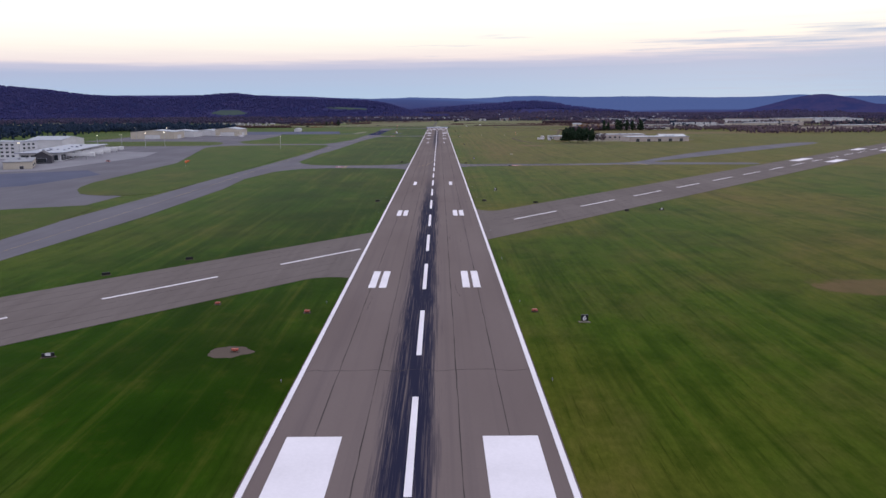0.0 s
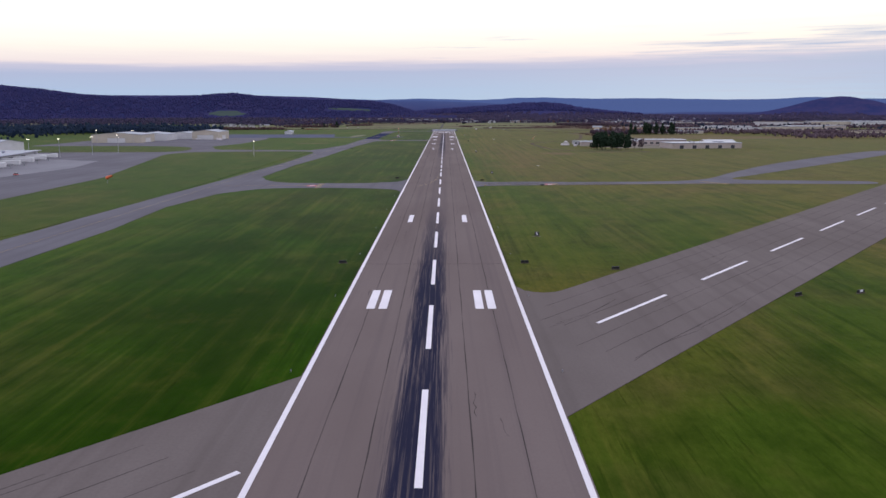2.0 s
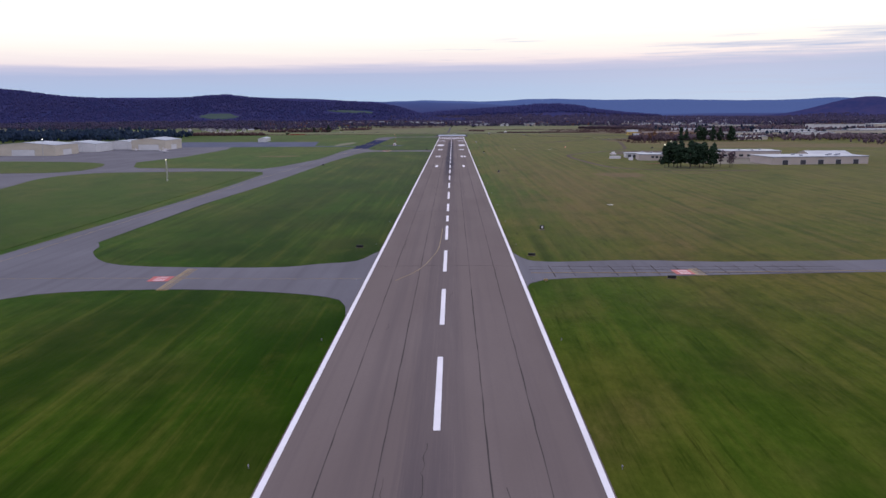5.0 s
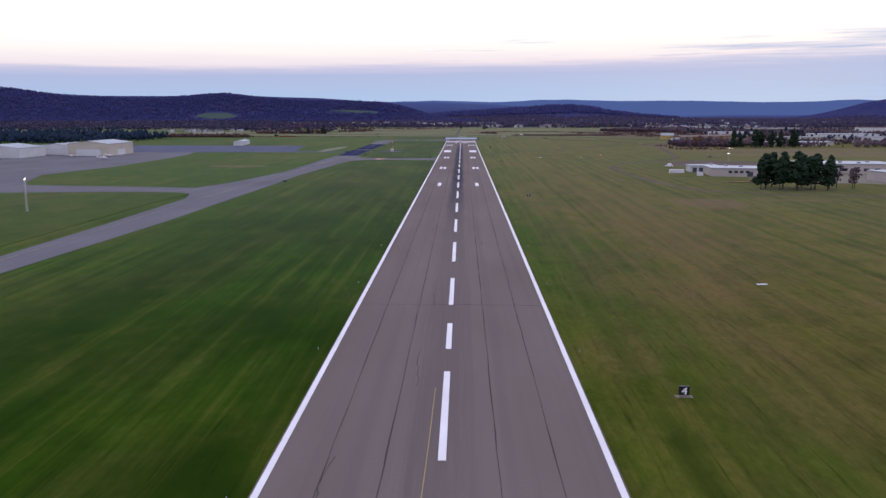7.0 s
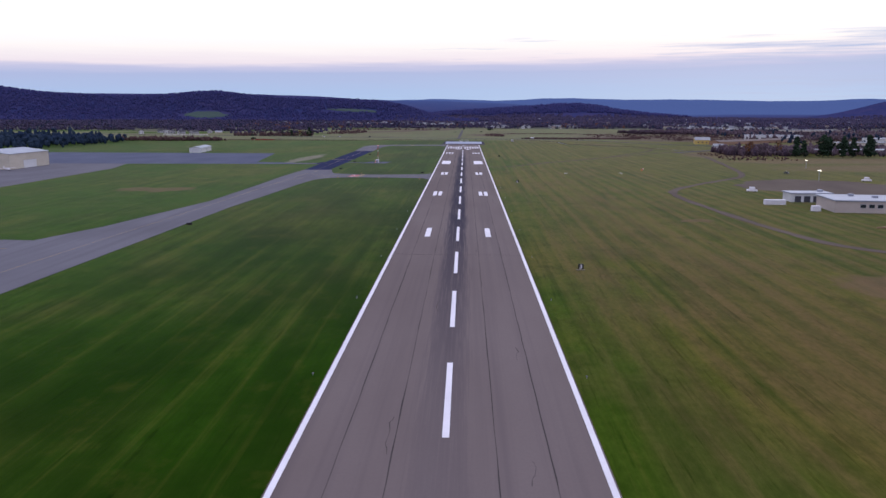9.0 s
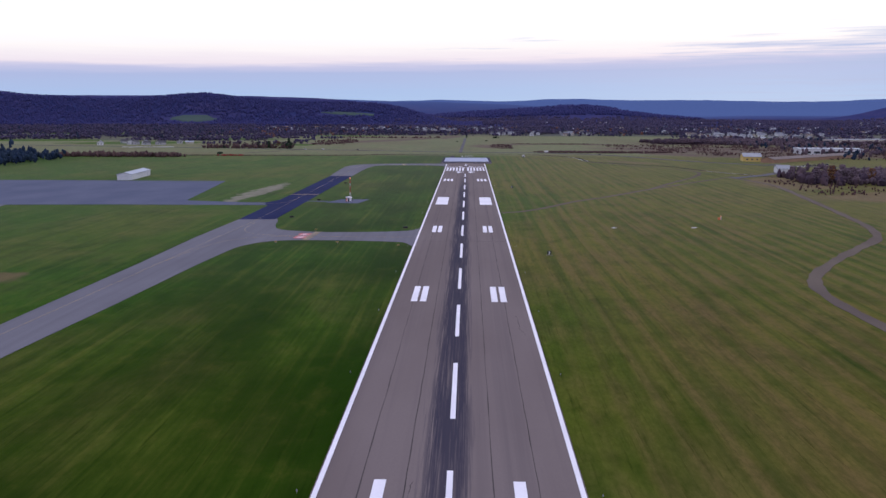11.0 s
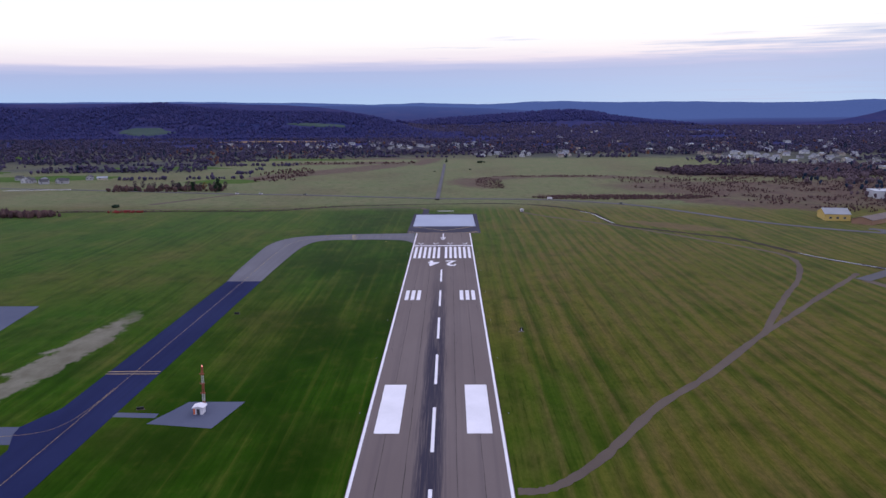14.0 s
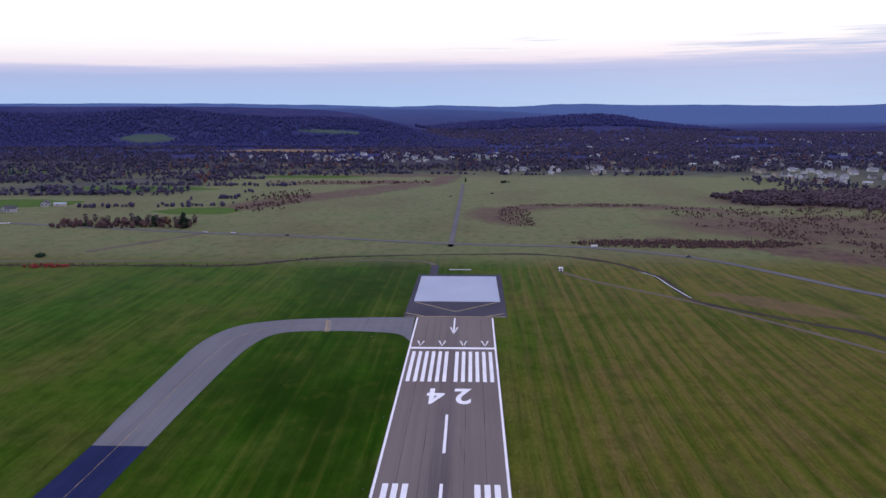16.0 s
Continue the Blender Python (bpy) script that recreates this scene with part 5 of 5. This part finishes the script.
for x, y, w in ((168, 1497, 11), (178, 1470, 4), (225, 1452, 5)):
    s = thing("container", x, y, 0, "white storage container on the gravel beside the works", "container", "storage containers")
    solid("body", M_WHITE, s, (-w / 2, w / 2, -1.3, 1.3, 0.0, 2.7), bevel=0.06)
    for k in range(int(w)):
        solid("rib", M_WALLWHITE, s, (-w / 2 + k + 0.4, -w / 2 + k + 0.55, -1.42, -1.3, 0.1, 2.6))
    solid("door", M_WALLCREAM, s, (w / 2, w / 2 + 0.08, -1.1, 1.1, 0.1, 2.5))
for x, y in ((258, 1650), (300, 1772)):
    light_mast(x, y, 7)
s = thing("debris_pile", 188, 1412, 10, "low heap of rusty scrap in the grass", "scrap")
for k in range(14):
    bm = bmesh.new()
    box(bm, -2.2, 2.2, -0.3, 0.3, 0, 0.5, 0.06)
    bm.transform(Matrix.Translation((random.uniform(-9, 9), random.uniform(-2, 2), random.uniform(0, 0.5))) @ Matrix.Rotation(random.uniform(0, 3), 4, "Z"))
    part("beam", bm, M_WALLBROWN, s)

gabled("yellow_barn", 366, 2306, 30, 22, 6.0, 4, 78, M_WALLYELLOW, M_ROOFGREY, "yellow barn with a grey roof beside the road", "barn", doors=(("s", 4, 5, 0, 4),), windows=rows_of("w", 3, 6, 2, 2, 3.4))
gabled("storage_units", 452, 2330, 18, 200, 4.2, 2.5, -52, M_WALLBROWN, M_ROOFBROWN, "long row of brown storage units under a brown roof", "building", doors=rows_of("w", 22, 8.5, 4.5, 0, 3.2))
gabled("white_house", 328, 2104, 18, 13, 5.0, 3, 80, M_WALLWHITE, M_ROOFGREY, "small white house with a grey roof", "house", doors=(("w", 0, 2, 0, 2.4),), windows=rows_of("s", 3, 4, 1.4, 1.6, 3.2))
for k in range(9):
    car(372 + 7 * k, 2180 + 6 * k + random.uniform(-3, 3), 30 + random.uniform(-8, 8), random.choice((M_WHITE, M_CARDARK, M_ROOFGREY)), "car parked in a row by the storage units")

# ---- trees that stand alone or in small groups ----
for k, (x, y, h) in enumerate(((184, 1366, 18), (189, 1372, 21), (193, 1360, 19), (198, 1368, 22), (203, 1358, 20), (207, 1370, 22), (212, 1361, 20), (217, 1367, 21), (221, 1359, 18), (226, 1368, 20), (195, 1378, 21), (214, 1379, 20))):
    pine(x, y, h, "tall dark green pine in a grove beside the works", 100 + k, 0.18, "pine grove")
for k, (x, y, h) in enumerate(((362, 1945, 22), (372, 1950, 18), (390, 1944, 24), (400, 1952, 22), (410, 1940, 23), (424, 1948, 21), (440, 1946, 24), (446, 1952, 20))):
    pine(x, y, h, "dark green conifer in a row at the field edge", 200 + k, 0.08, "conifer row")
for k, (x, y, h) in enumerate(((236, 1380, 14), (240, 1368, 12), (244, 1374, 13), (330, 1960, 12), (310, 1980, 13), (345, 1990, 14), (300, 2010, 11), (352, 2020, 12))):
    bare_tree(x, y, h, "leafless grey-brown tree at the yard edge", 300 + k, None, "leafless trees")
for k, (x, y, h) in enumerate(((320, 1975, 13), (336, 2010, 14), (-312, 2584, 12), (355, 1975, 14))):
    bare_tree(x, y, h, "tree with orange autumn leaves", 330 + k, M_AUTUMN, "autumn trees", "autumn_tree")
for k, (x, y, h) in enumerate(((-294, 2582, 17), (-1, 3140, 7), (-330, 2592, 12), (-350, 2600, 11))):
    pine(x, y, h, "dark evergreen tree beside the field", 350 + k, 0.05)
for k in range(14):
    bare_tree(-410 + 9 * k + random.uniform(-3, 3), 2600 + random.uniform(-9, 14), random.uniform(9, 13), "leafless purple-brown tree in a farm hedge", 370 + k, M_THICKET, "farm hedge trees")

fence = thing("rail_fence", -540, 2604, 8, "long white rail fence in front of the farm houses", "fence", z=height(-540, 2604))
for z in (0.5, 1.0, 1.5):
    solid("rail", M_WHITE, fence, (-42, 42, -0.06, 0.06, z, z + 0.22))
for k in range(15):
    solid("post", M_WHITE, fence, (-42.1 + 6 * k, -41.9 + 6 * k, -0.1, 0.1, -0.3, 1.85))

# ---- houses ----
M_SIDING = plain("weathered_siding", (0.36, 0.34, 0.36), 0.8, 0.2)
M_SLATE = plain("blue_grey_shingles", (0.17, 0.165, 0.20), 0.8, 0.2)
HOUSE = []
for w, d, h, rise, wall, roof, label in ((9, 12, 4.4, 3.0, M_SIDING, M_ROOFDARK, "white house with a dark shingle roof"), (8, 11, 4.2, 2.8, M_WALLCREAM, M_ROOFBROWN, "cream house with a brown roof"),
                                         (9.5, 14, 4.6, 3.2, M_WALLWHITE, M_SLATE, "white house with a blue-grey roof"), (7, 15, 3.0, 1.8, M_WALLCREAM, M_ROOFLIGHT, "long low home with a pale roof")):
    HOUSE.append((w, d, h, rise, wall, roof, label))
SPOTS = [(-660 + 13 * k + random.uniform(-6, 6), 2690 + random.uniform(0, 90)) for k in range(11)]
SPOTS += [(560 + 19 * k + random.uniform(-6, 6), 3230 - 18 * k + random.uniform(-35, 60)) for k in range(16)]
SPOTS += [(random.uniform(560, 900), random.uniform(3120, 3420)) for k in range(46)]
SPOTS += [(random.uniform(60, 330), random.uniform(3290, 3480)) for k in range(26)]
SPOTS += [(random.uniform(-330, 120), random.uniform(3640, 4000)) for k in range(70)]
SPOTS += [(random.uniform(-640, -330), random.uniform(3620, 3900)) for k in range(18)]
SPOTS += [(random.uniform(300, 1300), random.uniform(3420, 4050)) for k in range(62)]
SPOTS += [(random.uniform(150, 2300), random.uniform(4050, 5300)) for k in range(45)]
first = {}
for x, y in SPOTS:
    i = random.choice((0, 0, 1, 2, 2, 3))
    turn = random.choice((0, 90)) + random.uniform(-25, 25)
    if i not in first:
        w, d, h, rise, wall, roof, label = HOUSE[i]
        first[i] = gabled("house", x, y, w, d, h, rise, turn, wall, roof, label + " in the village", "house", doors=(("e", 2, 1.6, 0, 2.3),), windows=[("s", -2.4, 1.5, 1.4, 2.9), ("s", 2.4, 1.5, 1.4, 2.9), ("e", -3, 1.5, 1.4, 2.9), ("w", 3, 1.5, 1.4, 2.9)], group="village houses")
    else:
        copy_thing(first[i], pose(S * x, S * y, S * height(x, y), 0, 0, turn))
# shops and depots on the far right plain
for x, y, w, d, h, wall in ((560, 2160, 120, 30, 8, M_WALLCREAM), (650, 2140, 70, 40, 9, M_WALLWHITE), (670, 2300, 110, 36, 9, M_WALLWHITE), (800, 2240, 130, 40, 9, M_WALLCREAM), (980, 2700, 160, 60, 13, M_WALLWHITE), (1110, 2690, 150, 60, 14, M_WALLCREAM),
                            (1220, 2660, 140, 50, 13, M_WALLWHITE), (830, 1900, 120, 36, 8, M_WALLCREAM), (960, 2000, 130, 40, 9, M_WALLPINK), (1130, 2100, 120, 40, 9, M_WALLCREAM), (900, 2350, 150, 40, 9, M_WALLPINK), (1300, 2900, 160, 60, 12, M_WALLWHITE),
                            (540, 2480, 90, 30, 8, M_WALLWHITE), (760, 2850, 120, 40, 9, M_WALLCREAM), (470, 2020, 110, 20, 5, M_WALLCREAM)):
    block("depot", x, y, w, d, h, random.uniform(-12, 12), wall, random.choice((M_ROOFLIGHT, M_ROOFGREY, M_ROOFBROWN)), "wide flat roofed shop building beyond the airfield", "building", windows=rows_of("s", 6, w / 7, w / 11, 1.5, 4.5), group="shop buildings")


# ---- far woods, hedges and brush ----
def scatter(n, xr, yr, size, keep=None, stack=0.0):
    out = []
    while len(out) < n:
        x, y = RNG.uniform(*xr), RNG.uniform(*yr)
        if keep is None or keep(x, y):
            r = RNG.uniform(*size)
            out.append((x, y, height(x, y) + r * (0.75 + stack * RNG.uniform(0, 1.4)), r * RNG.uniform(0.55, 0.8), r))
    return out


def trees(n, xr, yr, tall, keep=None, tip=0.0):
    """Whole trees of a few clumps each; tip narrows them to a point."""
    out = []
    for x, y, z, r, h in scatter(n, xr, yr, tall, keep):
        z0, w = height(x, y), h * RNG.uniform(0.34, 0.50) * (1 - 0.35 * tip)
        for k in range(4):
            t = 0.20 + 0.20 * k
            q = w * (1 - tip * t) * RNG.uniform(0.6, 0.95)
            out.append((x + RNG.normal(0, w * 0.42 * (1 - tip)), y + RNG.normal(0, w * 0.42 * (1 - tip)), z0 + h * t, q, h * RNG.uniform(0.15, 0.22)))
    return out


def blob(x, y, cx, cy, rx, ry):
    return ((x - cx) / rx) ** 2 + ((y - cy) / ry) ** 2 < 1 + 0.5 * noise.noise((x / 40, y / 40, 2))


def valley(x, y):
    """Wooded parts of the valley floor, with open fields left between."""
    if -420 < x < 420 and y < 3260 or blob(x, y, 250, 3060, 260, 170) or blob(x, y, -560, 4140, 230, 95) or blob(x, y, 700, 3235, 190, 80) and noise.noise((x / 25, y / 25, 3)) < 0.25:
        return False
    return noise.noise((x / 210, y / 130, 9.0)) > ((-0.06 if x < -300 else 0.05) if y < 3400 else -0.25)


woods = trees(11500, (-1900, 1900), (2900, 4320), (5, 10), valley)
tagged(new("far_woods", clump_mesh("far_woods", woods, M_HAZEDWOOD)), "bare purple-brown autumn woods across the valley, tinted with haze blue", "woods", kind="stuff")
tagged(new("hazed_conifers", clump_mesh("hazed_conifers", trees(1300, (-1900, 1900), (2900, 4200), (7, 13), valley, 0.8), M_HAZEDPINE)), "dark conifers scattered through the far woods", "woods", kind="stuff")
tagged(new("far_autumn_trees", clump_mesh("far_autumn_trees", trees(420, (-700, 1900), (2950, 4200), (5, 9), valley), M_FARRED)), "rust and ochre autumn trees in the village", "woods", kind="stuff")
plain_wood = scatter(12000, (-300, 2800), (3980, 6100), (3.0, 6.5), lambda x, y: not blob(x, y, -560, 4140, 230, 95) and noise.noise((x / 260, y / 200, 7.0)) > -0.3 and height(x, y) < 26)
tagged(new("town_woods", clump_mesh("town_woods", plain_wood, M_HAZEDWOOD)), "purple-brown woods round the far houses, tinted with haze blue", "woods", kind="stuff")
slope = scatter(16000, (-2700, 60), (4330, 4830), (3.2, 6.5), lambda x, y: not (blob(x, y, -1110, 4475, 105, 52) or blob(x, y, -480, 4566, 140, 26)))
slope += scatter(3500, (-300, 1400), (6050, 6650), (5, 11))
tagged(new("hill_woods", clump_mesh("hill_woods", slope, M_HAZEDHILL)), "bare purple woods that cover the hillsides, blue haze in their colour", "woods", kind="stuff")
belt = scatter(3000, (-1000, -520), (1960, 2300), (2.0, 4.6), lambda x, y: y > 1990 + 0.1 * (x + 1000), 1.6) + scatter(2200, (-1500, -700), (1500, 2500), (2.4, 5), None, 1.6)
tagged(new("tree_belt", clump_mesh("tree_belt", belt, M_HAZEDPINE)), "dark belt of trees behind the hangars", "woods", kind="stuff")
right = scatter(1900, (330, 1100), (1960, 2120), (1.8, 3.8), lambda x, y: noise.noise((x / 60, y / 60, 5)) > -0.1 and not blob(x, y, 470, 2020, 60, 30), 0.8) + scatter(2600, (480, 1700), (2350, 3000), (2.2, 4.4), lambda x, y: noise.noise((x / 150, y / 90, 3)) > 0, 0.8)
right += scatter(900, (600, 1500), (1700, 1900), (1.8, 3.8), lambda x, y: y > 1640 + 0.12 * x, 0.8)
tagged(new("plain_woods", clump_mesh("plain_woods", right, M_BARE)), "leafless brown trees round the shops", "woods", kind="stuff")
tagged(new("plain_conifers", clump_mesh("plain_conifers", scatter(700, (500, 1500), (2100, 2900), (1.8, 3.6), lambda x, y: noise.noise((x / 90, y / 90, 13)) > 0.25, 2.0), M_HAZEDPINE)), "dark conifers among the shops", "woods", kind="stuff")
wood = trees(2600, (330, 950), (2560, 3020), (4, 8), lambda x, y: blob(x, y, 600, 2870, 260, 105))
wood += scatter(160, (300, 380), (1960, 2060), (2, 5))
tagged(new("thicket", clump_mesh("thicket", wood, M_THICKET)), "leafless purple-brown thicket on rough ground", "thicket", kind="stuff")
brush = scatter(1100, (80, 330), (2440, 2540), (0.5, 1.5), lambda x, y: blob(x, y, 210, 2495, 115, 22)) + scatter(500, (30, 330), (2600, 2830), (0.5, 1.2), lambda x, y: blob(x, y, 62, 2690, 20, 90) or blob(x, y, 170, 2795, 95, 14))
brush += scatter(300, (-420, -10), (2374, 2426), (0.3, 0.9), lambda x, y: abs(y - float(np.interp(x, (-370, -178, -103, 0), (2378, 2383, 2422, 2436)))) < 5) + scatter(260, (-420, -60), (2680, 3140), (1.0, 2.4), lambda x, y: blob(x, y, -190, 3120, 160, 35) or blob(x, y, -260, 2840, 40, 150))
brush += scatter(220, (-560, -380), (2320, 2380), (2, 4.5), lambda x, y: blob(x, y, -470, 2345, 95, 14)) + scatter(120, (-440, -290), (2580, 2625), (2, 4.5)) + scatter(180, (270, 340), (1880, 2010), (0.5, 1.4))
tagged(new("red_brush", clump_mesh("red_brush", scatter(90, (-352, -306), (2362, 2384), (0.6, 1.5), lambda x, y: blob(x, y, -329, 2373, 17, 6)), M_REDBRUSH)), "bright red autumn brush beside the ditch", "brush", kind="stuff")
for k, (x, y, r) in enumerate(((-358, 2415, 4.0), (-409, 2598, 4.5), (66, 3120, 5.0), (40, 2940, 2.0), (-20, 2900, 1.6))):
    b = thing("bush", x, y, 0, "dark round bush standing alone in the field", "bush", "lone bushes", z=height(x, y))
    crown("foliage", [(RNG.normal(0, r * 0.5), RNG.normal(0, r * 0.4), r * RNG.uniform(0.15, 0.6), r * 0.35, r * 0.3) for _ in range(26)], M_PINE, b)
brush += scatter(5200, (250, 1000), (2330, 2780), (0.5, 1.5), lambda x, y: noise.noise((x / 50, y / 50, 1)) + 0.8 * noise.noise((x / 14, y / 14, 5)) > 0.0 and y > 2900 - 1.35 * x)
tagged(new("brush", clump_mesh("brush", brush, M_BRUSH)), "brown and rust coloured brush along ditches and field edges", "brush", kind="stuff")
hedges = []
for x0, y0, x1, y1, n in ((-700, 2900, -320, 2960, 120), (-640, 3080, -280, 3060, 120), (-760, 3200, -330, 3190, 120), (-420, 2860, -300, 2880, 50), (-900, 3050, -640, 3010, 80), (-500, 2760, -300, 2790, 60), (-150, 3330, 150, 3290, 70)):
    for k in range(n):
        t = RNG.uniform()
        r = RNG.uniform(1.6, 3.8)
        if noise.noise((x0 / 30 + 7 * t, y0 / 30, 6)) < -0.1:
            continue
        hedges.append((x0 + (x1 - x0) * t, y0 + (y1 - y0) * t + RNG.normal(0, 9), r * 0.8, r * 0.9, r))
tagged(new("hedges", clump_mesh("hedges", hedges, M_HAZEDWOOD)), "dark hedgerows between the farm fields", "hedge", kind="stuff")
